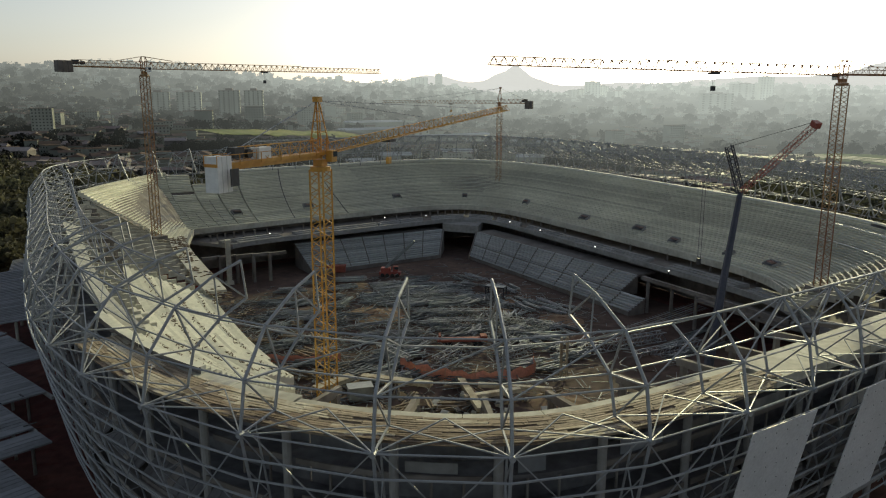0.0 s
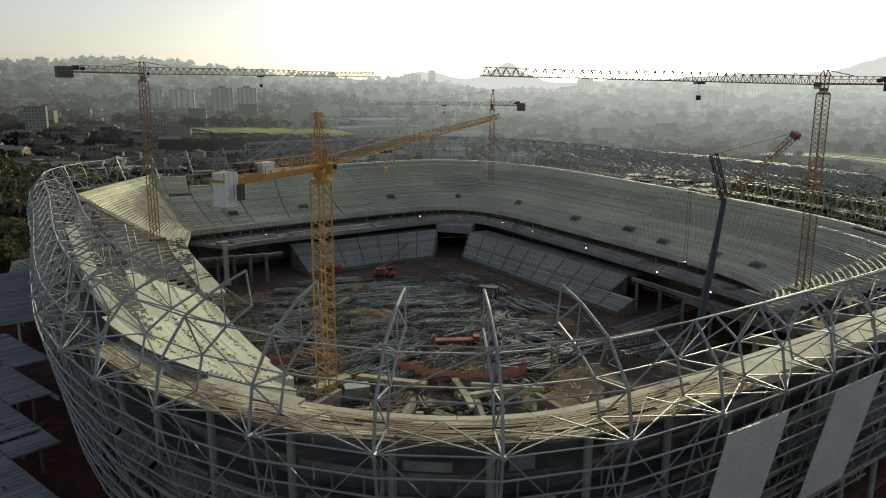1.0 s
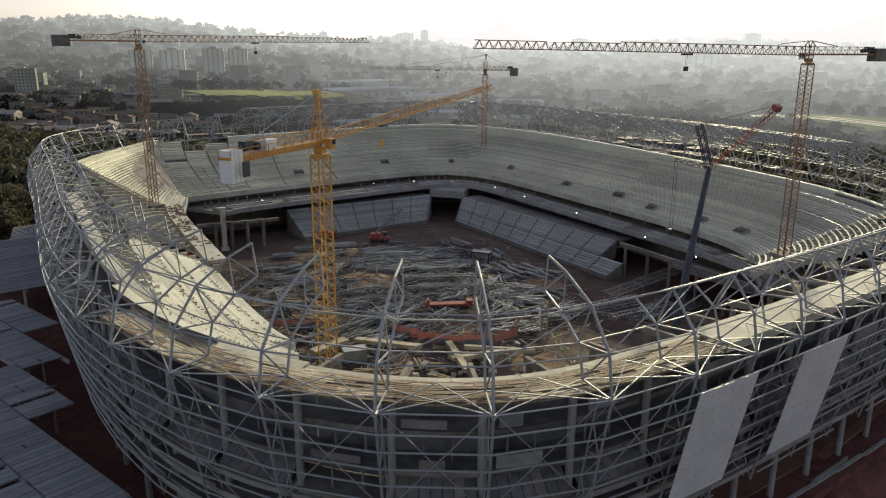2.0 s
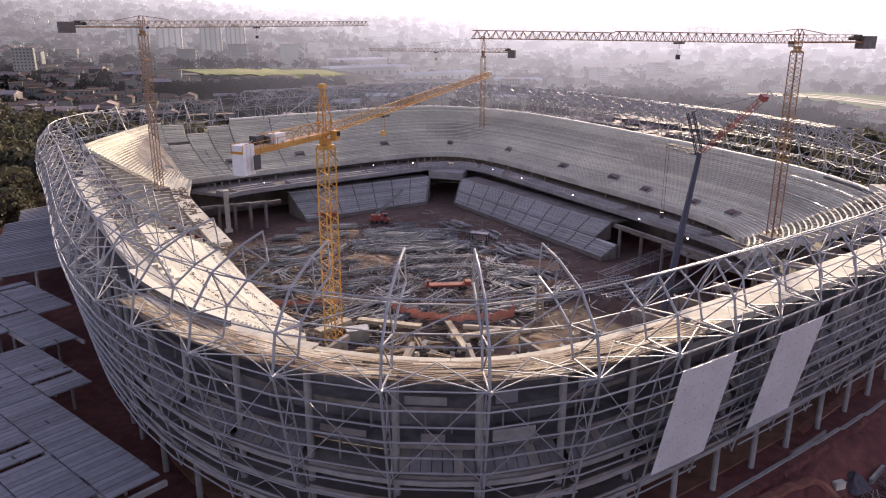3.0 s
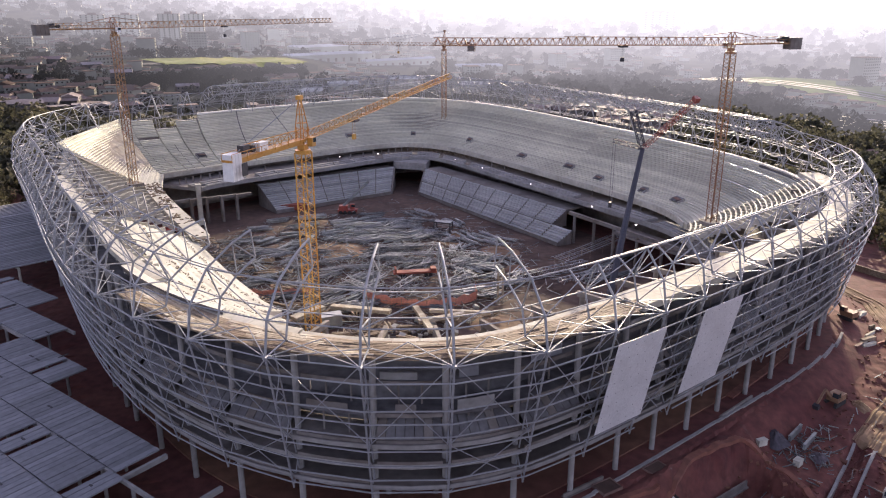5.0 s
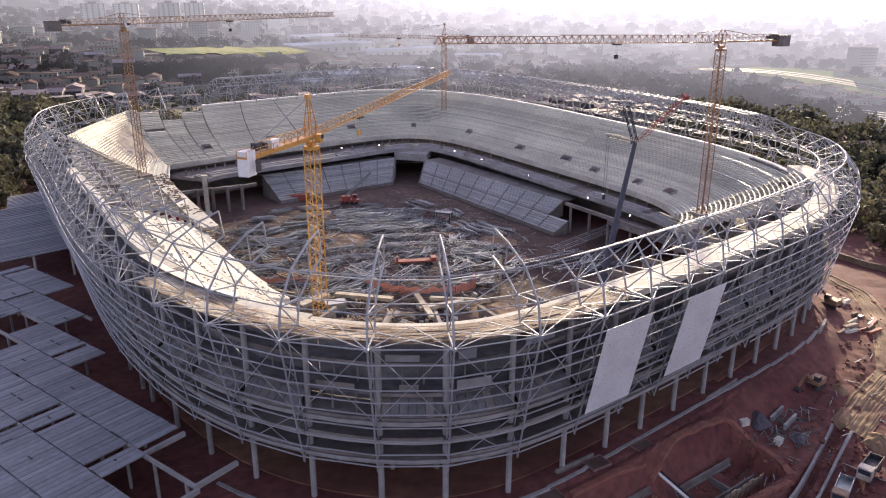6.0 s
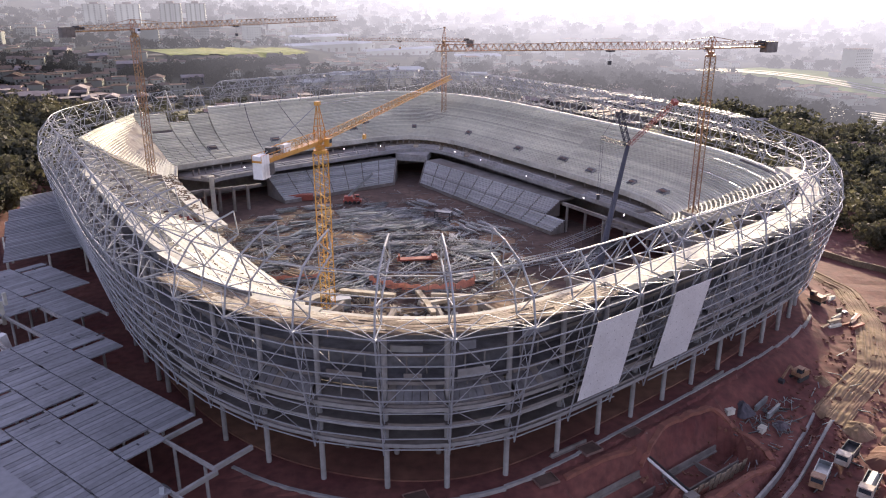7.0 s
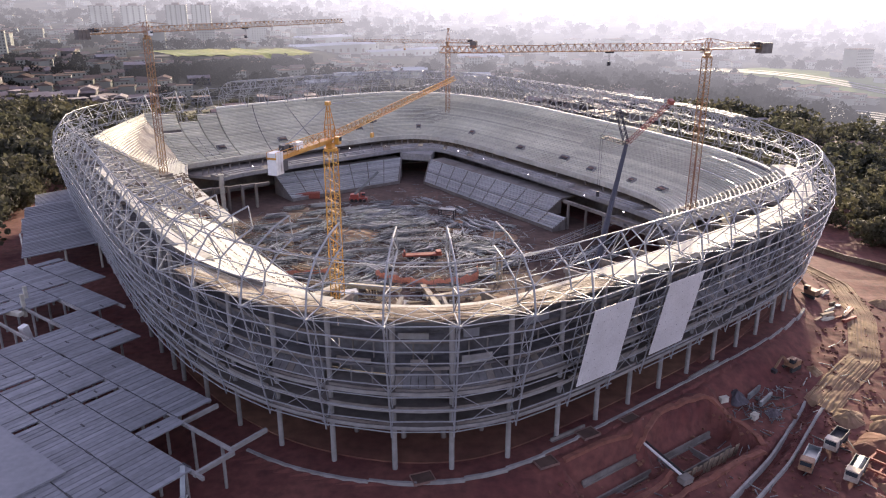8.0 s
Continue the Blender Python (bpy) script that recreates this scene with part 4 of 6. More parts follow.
# clay on the site, grass and bare soil beyond it
SITE = material("site clay and suburban ground", (0.098, 0.027, 0.024), 0.95, vary=0.4, grain=0.5, stain=0.06, second=(0.145, 0.052, 0.04), bump=1.0)
nodes, links = SITE.node_tree.nodes, SITE.node_tree.links
place, sep = nodes.new("ShaderNodeNewGeometry"), nodes.new("ShaderNodeVectorMath")
sep.operation = "DISTANCE"
sep.inputs[1].default_value = (0, 190, 0)
links.new(place.outputs["Position"], sep.inputs[0])
edge = nodes.new("ShaderNodeMapRange")
edge.inputs["From Min"].default_value, edge.inputs["From Max"].default_value = 185, 240
links.new(sep.outputs["Value"], edge.inputs["Value"])
patch, cut, town = nodes.new("ShaderNodeTexNoise"), nodes.new("ShaderNodeMapRange"), nodes.new("ShaderNodeMix")
patch.inputs["Scale"].default_value, patch.inputs["Detail"].default_value = 0.012, 6
links.new(place.outputs["Position"], patch.inputs["Vector"])
cut.inputs["From Min"].default_value, cut.inputs["From Max"].default_value = 0.42, 0.58
links.new(patch.outputs["Fac"], cut.inputs["Value"])
town.data_type = "RGBA"
town.inputs["A"].default_value, town.inputs["B"].default_value = (0.075, 0.09, 0.04, 1), (0.13, 0.12, 0.075, 1)
links.new(cut.outputs["Result"], town.inputs["Factor"])
whole = nodes.new("ShaderNodeMix")
whole.data_type = "RGBA"
links.new(edge.outputs["Result"], whole.inputs["Factor"])
links.new(nodes["Hue/Saturation/Value"].outputs["Color"], whole.inputs["A"])
links.new(town.outputs["Result"], whole.inputs["B"])
links.new(whole.outputs["Result"], nodes["Principled BSDF"].inputs["Base Color"])
ground = tagged(g.make("ground", SITE), "red clay site ground running out into hilly suburbs", "ground", kind="structure")
field = Piece()
field.strip([[oval(radians(a), 60 * f, 82 * f, 0.2 + 0.5 * noise.noise((a / 9, f * 9, 2)), 4) for a in range(0, 361, 6)] for f in (0.02, 0.2, 0.35, 0.5, 0.65, 0.8, 0.95, 1.06)])
tagged(field.make("pitch_ground", FIELD), "churned brown earth of the unfinished pitch", "ground", kind="structure")

# ---- distant mountains: a plain backdrop, its haze put in as emission ----
HAZE = bpy.data.materials.new("distance with haze as glow")
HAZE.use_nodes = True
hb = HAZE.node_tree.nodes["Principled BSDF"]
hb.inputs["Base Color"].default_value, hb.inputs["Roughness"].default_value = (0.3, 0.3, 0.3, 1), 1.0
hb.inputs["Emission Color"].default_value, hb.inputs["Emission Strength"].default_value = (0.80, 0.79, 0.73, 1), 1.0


def ridge(az, far):
    """Angle of the mountain line above the level, in degrees, at a bearing from +y."""
    h = 0.9 + 0.25 * noise.noise((az * 0.25, far, 0)) + 0.12 * noise.noise((az * 1.1, far, 4))
    for c, w, k in (((-4.6, 2.2, 0.7), (1.7, 2.0, 0.9), (2.0, 0.6, 0.4), (30, 5, 1.7), (36, 7, 1.2), (19, 5, 0.5)) if far else ((-1, 3, 0.25), (12, 6, 0.35))):
        h += k * math.exp(-((az - c) / w) ** 2)
    return h - (0.0 if far else 0.45)


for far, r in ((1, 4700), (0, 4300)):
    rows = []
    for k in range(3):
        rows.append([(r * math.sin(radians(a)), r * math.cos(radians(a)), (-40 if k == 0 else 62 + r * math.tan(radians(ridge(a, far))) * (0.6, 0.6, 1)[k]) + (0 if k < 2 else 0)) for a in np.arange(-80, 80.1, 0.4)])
    tagged(Piece().strip(rows).make("backdrop", HAZE), "mountain range on the horizon, haze put in as glow", "mountains", kind="structure")


# ---- vegetation ----
def crown(rng, n, rx, rz, leaf, lobes=6):
    """Leaf clumps over the lobes of one crown, centred over the origin; a list of quads."""
    c = rng.normal(size=(lobes, 3)) * (rx * 0.42, rx * 0.42, rz * 0.34)
    c[:, 2] += rz * 1.0
    r = rng.uniform(0.42, 0.66, lobes)
    which = rng.integers(0, lobes, n)
    d = rng.normal(size=(n, 3))
    d /= np.linalg.norm(d, axis=1)[:, None]
    p = c[which] + d * (r[which] * rng.uniform(0.7, 1.08, n))[:, None] * (rx, rx, rz)
    a = rng.normal(size=(n, 3)) + d * 0.2
    a -= d * (a * d).sum(1)[:, None] * 0.6
    a /= np.linalg.norm(a, axis=1)[:, None]
    b = np.cross(a, d + rng.normal(size=(n, 3)) * 0.5)
    b /= np.linalg.norm(b, axis=1)[:, None] + 1e-6
    w = (leaf * rng.uniform(0.6, 1.3, n))[:, None]
    return np.stack([p - a * w - b * w * 0.7, p + a * w - b * w * 0.8, p + a * w * 0.8 + b * w, p - a * w * 0.9 + b * w * 0.8], 1)


def quads_mesh(name, q, mat):
    v = q.reshape(-1, 3)
    me = bpy.data.meshes.new(name)
    me.from_pydata(v.tolist(), [], (np.arange(len(v)).reshape(-1, 4)).tolist())
    me.materials.append(mat)
    return me


rng = np.random.default_rng(4)
CROWNS = [quads_mesh("crown", crown(rng, 1000, 4.6, 4.4, 0.36, 8), LEAF) for _ in range(4)]


def trunk_mesh(seed):
    r = random.Random(seed)
    m = Piece().tube((0, 0, -0.6), (0.2, 0.1, 2.6), 0.34, 7, 0.24).tube((0.2, 0.1, 2.6), (0.1, 0.4, 4.8), 0.24, 6, 0.12)
    for k in range(4):
        a = r.uniform(0, 6.28)
        m.tube((0.2, 0.1, 2.4 + 0.4 * k), (2.2 * math.cos(a), 2.2 * math.sin(a), 4.4 + 0.5 * k), 0.13, 5, 0.05)
    return m.mesh("trunk", BARK)


TRUNKS = [trunk_mesh(k) for k in range(2)]


def tree(x, y, k, size):
    t = tagged(new("tree"), "broad dark green tree with a loose rounded crown", "tree", "trees round the site")
    t.matrix_basis = Matrix.LocRotScale((x, y, height(x, y)), Euler((0, 0, k * 1.7)), (size, size, size * (0.85 + 0.3 * ((k * 37) % 10) / 10)))
    for name, me in (("trunk", TRUNKS[k % 2]), ("crown", CROWNS[k % 4])):
        o = new(name, me)
        o.parent = t


rnd = random.Random(11)
spots = []
for k in range(70):                                   # wood on the left of the building
    spots.append((rnd.uniform(-235, -152), rnd.uniform(165, 400)))
for k in range(60):                                   # wood behind the right corner
    spots.append((rnd.uniform(150, 260), rnd.uniform(200, 430)))
spots = [p for p in spots if outside(*p) > 34 and (p[0] < 0 or p[0] > 120 + (p[1] - 180) * 0.05)]
for k, (x, y) in enumerate(spots):
    tree(x, y, k, rnd.uniform(0.9, 1.7))
# far woods and garden trees
CLEAR = ((-215, 790, 135, 30, 61), (-140, 960, 66, 36, 42), (-48, 1015, 66, 20, 39), (261, 760, 110, 12, -61), (372, 735, 130, 40, -62), (345, 545, 60, 26, -40), (300, 455, 46, 22, -30), (-290, 640, 130, 9, 58))


def cleared(x, y):
    """Meadows, roads and yards that stay free of trees and houses."""
    for cx, cy, a, b, rz in CLEAR:
        c, q = math.cos(radians(rz)), math.sin(radians(rz))
        if abs((x - cx) * c + (y - cy) * q) < a and abs((y - cy) * c - (x - cx) * q) < b:
            return True
    return False


woods = []
small = [crown(rng, 80, 5.0, 4.2, 0.95, 6) for _ in range(6)]
fuller = [crown(rng, 210, 5.0, 4.2, 0.55, 7) for _ in range(6)]


def wood(x0, x1, y0, y1, n, lo, hi, thin=None, kinds=small):
    for k in range(n):
        x, y = rnd.uniform(x0, x1), rnd.uniform(y0, y1)
        if outside(x, y) < 30 or cleared(x, y) or (thin is not None and noise.noise((x / 150, y / 150, 7)) < thin):
            continue
        s = rnd.uniform(lo, hi)
        a = rnd.uniform(0, 6.28)
        q = kinds[k % 6] * s
        ca, sa = math.cos(a), math.sin(a)
        q = np.stack([q[..., 0] * ca - q[..., 1] * sa, q[..., 0] * sa + q[..., 1] * ca, q[..., 2]], -1)
        woods.append(q + (x, y, height(x, y)))


wood(-330, -150, 150, 430, 330, 1.0, 1.9, None, fuller)
wood(150, 300, 150, 470, 200, 1.0, 1.9, None, fuller)
wood(170, 330, 400, 610, 190, 1.2, 2.2, None, fuller)
wood(300, 420, 330, 520, 60, 0.8, 1.5, 0.0, fuller)
for k in range(26):                                   # dense bank below the meadow
    f = k / 25
    wood(-242 + 92 * f - 14, -242 + 92 * f + 14, 600 + 190 * f - 14, 600 + 190 * f + 14, 12, 0.8, 1.3, None, fuller)
wood(-330, 40, 430, 640, 330, 0.5, 1.2, -0.15, fuller)
wood(-235, -140, 110, 260, 130, 0.9, 1.6, None, fuller)
wood(-520, -120, 430, 700, 420, 0.4, 0.9, None, fuller)
wood(40, 300, 560, 860, 330, 0.9, 1.8, -0.1, fuller)
wood(-900, 1000, 560, 1500, 2300, 0.9, 1.7, -0.12)
wood(-1900, 1900, 1300, 3200, 2300, 1.4, 2.8, -0.15)
wood(-700, -230, 330, 800, 700, 0.8, 1.4, -0.1, fuller)
# beyond this distance surfaces take the materials whose emission paints haze
BANDS = (560,)


def band(x, y):
    return sum(math.hypot(x, y) > b for b in BANDS)


def by_band(quads):
    out = [[], []]
    for q in quads:
        out[band(*q[0, 0, :2])].append(q)
    return out


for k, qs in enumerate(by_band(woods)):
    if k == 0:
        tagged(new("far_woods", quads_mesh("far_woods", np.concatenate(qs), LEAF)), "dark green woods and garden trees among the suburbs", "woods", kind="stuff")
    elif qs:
        tagged(new("backdrop", quads_mesh("backdrop", np.concatenate(qs), HAZE_WOOD)), "distant wooded hills with haze painted as glow", "hills", kind="structure")

# ---- suburbs ----
def house_shape(m, r, x, y, z, w, d, h, a, pitched):
    m[0].box((x, y, z + h / 2 - 1.5), (w, d, h + 3), a)
    if pitched:
        M = pose(x, y, z + h, 0, 0, a)
        k = len(m[1].v)
        for px, py, pz in ((-w / 2 - .4, -d / 2 - .4, 0), (w / 2 + .4, -d / 2 - .4, 0), (w / 2 + .4, d / 2 + .4, 0), (-w / 2 - .4, d / 2 + .4, 0), (-w / 2 - .4, 0, d * 0.2), (w / 2 + .4, 0, d * 0.2)):
            m[1].v.append(tuple(M @ Vector((px, py, pz))))
        m[1].f += [(k, k + 1, k + 5, k + 4), (k + 2, k + 3, k + 4, k + 5), (k + 1, k + 2, k + 5), (k + 3, k, k + 4), (k + 3, k + 2, k + 1, k)]
    else:
        m[1].box((x, y, z + h + 0.15), (w + 0.6, d + 0.6, 0.3), a)
    for f in range(int(h // 2.9)):
        for i in range(max(2, int(w // 3))):
            px = -w / 2 + (i + 0.5) * w / max(2, int(w // 3))
            c = pose(x, y, z + 1.6 + 2.9 * f, 0, 0, a) @ Vector((px, -d / 2, 0))
            m[2].box(c, (1.2, 0.12, 1.2), a)


rnd = random.Random(21)
# single houses nearest to the site
for x, y, w, d, h, a in ((-262, 610, 17, 11, 8.5, 20), (-212, 470, 14, 9, 6, 12), (-250, 455, 16, 10, 7, 35), (-292, 480, 13, 10, 6, 8), (-330, 500, 22, 12, 8.5, 5), (-225, 540, 15, 10, 6, 28),
                         (-180, 520, 13, 9, 6, 30), (-150, 500, 15, 9, 5.5, 30), (-120, 520, 16, 9, 5.5, 32), (-320, 560, 18, 12, 7, 12), (-370, 540, 14, 12, 6, 15), (-300, 640, 16, 10, 7, 40),
                         (-205, 600, 18, 10, 6, 22), (-400, 620, 20, 12, 9, 18), (-440, 700, 16, 12, 8, 25), (-360, 690, 22, 11, 8, 5), (-245, 420, 22, 14, 5, 20), (-275, 530, 12, 9, 6, 22)):
    t = thing("house", "plastered house with a low roof among trees", "house", "houses by the site")
    parts = (Piece(), Piece(), Piece())
    house_shape(parts, rnd, x, y, height(x, y), w, d, h, a, rnd.random() < 0.6)
    for m, name, mat in zip(parts, ("wall", "roof", "window"), (PLASTER, ROOFTILE, WINDOW)):
        if name == "window":
            for k in range(0, len(m.v), 8):
                one = Piece()
                one.v, one.f = m.v[k:k + 8], [tuple(i for i in f) for f in m.f[:6]]
                one.make(name, mat, t)
        else:
            m.make(name, mat, t)
town = (Piece(), Piece(), Piece())
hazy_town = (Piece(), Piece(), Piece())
count = 0
while count < 3000:
    r, az = (430 + 330 * rnd.random() if count < 420 else 520 + 2500 * rnd.random() ** 1.3), rnd.uniform(-42, 38)
    x, y = r * math.sin(radians(az)), r * math.cos(radians(az))
    keep = noise.noise((x / 120, y / 120, 1.7)) + (0.3 if x < -60 else -0.02)
    if keep < -0.08 or outside(x, y) < (75 if x < 0 else 150) or cleared(x, y) or (x < -170 and y < 430):
        continue
    big = rnd.random()
    w, d, h = rnd.uniform(8, 16), rnd.uniform(7, 12), rnd.choice((3.2, 5.8, 6.2, 8.8))
    if big > 0.95 and r > 800:
        w, d, h = rnd.uniform(14, 26), rnd.uniform(12, 18), rnd.choice((14.5, 20.3, 29))
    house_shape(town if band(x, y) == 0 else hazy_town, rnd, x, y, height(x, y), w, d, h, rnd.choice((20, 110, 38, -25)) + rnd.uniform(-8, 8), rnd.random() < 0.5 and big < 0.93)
    count += 1
for m, name, mat, label in zip(town, ("suburb_walls", "suburb_roofs", "suburb_windows"), (PLASTER, ROOFTILE, WINDOW), ("dense low plastered houses and flats of the suburbs", "clay and cement roofs of the suburbs", "dark windows of the suburb houses")):
    tagged(m.make(name, mat), label, "suburb", kind="stuff")

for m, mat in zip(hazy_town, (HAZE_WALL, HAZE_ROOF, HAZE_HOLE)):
    tagged(m.make("backdrop", mat), "distant suburb houses with haze painted as glow", "suburb", kind="structure")
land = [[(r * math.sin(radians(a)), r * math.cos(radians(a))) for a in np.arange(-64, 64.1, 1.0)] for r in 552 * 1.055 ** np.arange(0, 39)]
tagged(Piece().strip([[(x, y, height(x, y) + 0.7) for x, y in row] for row in land]).make("backdrop", HAZE_LAND), "distant rolling land with haze painted as glow", "hills", kind="structure")


def tower_block(x, y, top, w, d, a, floors, label):
    z = height(x, y)
    t = thing("apartment_tower", label, "apartment tower", "apartment towers", at=(x, y, z), rz=a)
    h = top - z
    m = Piece().box((0, 0, h / 2 - 2), (w, d, h + 4))
    for k in (-1, 1):
        m.box((k * w * 0.36, -d / 2 - 0.5, h / 2), (w * 0.14, 1.0, h))
        m.box((k * w * 0.12, -d / 2 - 0.35, h / 2), (w * 0.06, 0.7, h))
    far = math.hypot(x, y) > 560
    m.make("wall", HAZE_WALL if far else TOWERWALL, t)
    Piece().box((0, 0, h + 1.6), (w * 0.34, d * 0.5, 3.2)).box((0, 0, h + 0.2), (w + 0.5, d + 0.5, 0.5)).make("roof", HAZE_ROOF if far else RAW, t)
    if math.hypot(x, y) > 1800:                       # too far to tell one window from the next
        m = Piece()
        for f in range(floors):
            for px in (-0.46, -0.24, 0.0, 0.24, 0.46):
                m.box((px * w, -d / 2 - 0.03, h * (f + 0.55) / floors), (w * 0.07, 0.14, h / floors * 0.5))
        tagged(m.make("window_grid", HAZE_HOLE, t), kind="stuff")
        return
    for f in range(floors):
        zf = h * (f + 0.55) / floors
        for px in (-0.46, -0.24, 0.0, 0.24, 0.46):
            Piece().box((px * w, -d / 2 - 0.03, zf), (w * 0.07, 0.14, h / floors * 0.5)).make("window", HAZE_HOLE if far else WINDOW, t)


tower_block(-517, 1150, 68, 34, 18, 22, 14, "tall white and grey apartment tower on a wooded rise")
tower_block(-467, 1150, 68, 36, 18, 18, 14, "tall white apartment tower with window columns")
tower_block(-368, 1050, 70, 28, 18, 14, 15, "pale apartment tower beside a twin tower")
tower_block(-336, 1060, 70, 26, 18, 14, 15, "pale apartment tower beside a twin tower")
for k in range(5):
    tower_block(-690 + 26 * k, 985 - 6 * k, 40 - 1.5 * (k % 2), 23, 13, 32, 8, "white medium-rise apartment slab in a row")
for x, y, w, top in ((330, 2450, 46, 108), (372, 2500, 34, 96), (300, 2480, 60, 84), (-520, 2600, 26, 130), (-250, 2700, 60, 128), (-180, 2700, 24, 140), (420, 2500, 70, 80), (760, 2300, 90, 100), (820, 2300, 40, 120), (560, 1900, 80, 70)):
    tower_block(x, y, top, w, 20, 10, 9, "distant skyline apartment tower, haze painted as glow")

# ---- meadow, main road and warehouses beyond the stadium ----
def patch_on_ground(name, centre, half, rz, mat, label, lift=0.4, nx=24, ny=8, soft=0.0):
    rows = []
    for j in range(ny + 1):
        row = []
        for i in range(nx + 1):
            p = pose(centre[0], centre[1], 0, 0, 0, rz) @ Vector((half[0] * (2 * i / nx - 1), half[1] * (2 * j / ny - 1) * (1 + soft * noise.noise((i * 0.4, j, 1))), 0))
            row.append((p.x, p.y, height(p.x, p.y) + lift))
        rows.append(row)
    return tagged(Piece().strip(rows).make(name, mat), label, name.replace("_", " "), kind="structure")


patch_on_ground("meadow", (-215, 790), (108, 19), 61, GRASS, "bright sunlit meadow on a low bank", 2.0, soft=0.6)
patch_on_ground("meadow", (400, 735), (110, 46), -62, HAZE_GRASS, "pale grass verge beyond the wood", 1.6, soft=0.5)
patch_on_ground("meadow", (302, 455), (44, 18), -30, GRASS, "pale grass verge beyond the wood", 1.0, soft=0.4)
patch_on_ground("road", (-290, 640), (130, 5), 58, ASPHALT, "grey main road crossing the suburb", 1.2)
patch_on_ground("road", (261, 760), (110, 4), -61, CONCRETE, "pale multi-lane road in glare beyond the wood", 1.6)
for x in (368, 378, 392):
    patch_on_ground("road", (x, 735), (140, 2.4), -62, CONCRETE, "pale multi-lane road in glare beyond the wood", 2.2)
for k in range(6):
    patch_on_ground("road", (325 + 9 * k, 532 + 6 * k), (46, 1.5), -38, CONCRETE, "narrow pale lane of a lorry yard", 1.2)
patch_on_ground("road", (275, 430), (90, 3.0), -30, CONCRETE, "narrow pale road at the edge of the wood", 1.2)
for x, y, w, d, h, a in ((-146, 955, 100, 22, 10, 42), (-128, 975, 100, 22, 11, 42), (-160, 1030, 80, 30, 12, 42), (-48, 1015, 116, 14, 7, 39), (60, 1000, 60, 30, 8, 8), (-30, 760, 36, 18, 7, 12), (-90, 700, 32, 16, 6, 14), (40, 720, 26, 18, 7, 0), (-110, 640, 26, 14, 6, 30)):
    t = thing("warehouse", "long low warehouse with a pale metal roof", "warehouse", "warehouses", at=(x, y, height(x, y)), rz=a)
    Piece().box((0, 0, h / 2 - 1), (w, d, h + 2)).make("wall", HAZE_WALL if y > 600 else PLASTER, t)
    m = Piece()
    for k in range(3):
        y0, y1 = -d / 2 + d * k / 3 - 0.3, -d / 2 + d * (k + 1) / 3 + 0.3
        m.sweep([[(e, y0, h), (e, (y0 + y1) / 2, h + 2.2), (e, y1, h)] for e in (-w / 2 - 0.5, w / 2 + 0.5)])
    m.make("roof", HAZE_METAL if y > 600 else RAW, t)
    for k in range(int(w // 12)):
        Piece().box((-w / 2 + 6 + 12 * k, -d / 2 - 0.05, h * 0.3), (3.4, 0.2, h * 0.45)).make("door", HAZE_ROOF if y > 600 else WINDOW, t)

# ---- two perforated sheets hung on the facade ----
def facade_sheet(s0, s1, z0, z1, label, skew=0.0):
    t = thing("facade_sheet", label, "facade panel", "facade sheets")
    n, rows = 4, 8
    for k in range(rows):
        za, zb = z1 + (z0 - z1) * k / rows, z1 + (z0 - z1) * (k + 1) / rows - 0.05
        m = Piece()
        secs = []
        for c in range(n + 1):
            s = s0 + (s1 - s0) * c / n
            secs.append([ring(s, lean(za) - 2.0, za), ring(s, lean(za) - 1.9, za), ring(s, lean(zb) - 1.9, zb), ring(s, lean(zb) - 2.0, zb)])
        m.sweep(secs).make("sheet", PANEL, t)
        for c in range(12):
            s = s0 + (s1 - s0) * (c + 0.5) / 12
            zc = (za + zb) / 2
            if (c + k) % 2 == 0:
                Piece().tube(ring(s, lean(zc) - 2.05, zc), ring(s, lean(zc) - 1.95, zc), 0.07, 6).make("fixing", STEEL_DULL, t)
    return t


facade_sheet(49.7, 60.4, 14.0, 30.4, "white perforated metal sheet hung on the facade rails")
facade_sheet(70.3, 81.4, 14.2, 30.6, "white perforated metal sheet hung on the facade rails")

# ---- precast parking deck beside the stadium ----
DECK_O, DECK_A = (-33.05, 65.35), -37.3


def deck_at(p, q, z):
    v = pose(DECK_O[0], DECK_O[1], 0, 0, 0, DECK_A) @ Vector((p, q, 0))
    return (v.x, v.y, z)


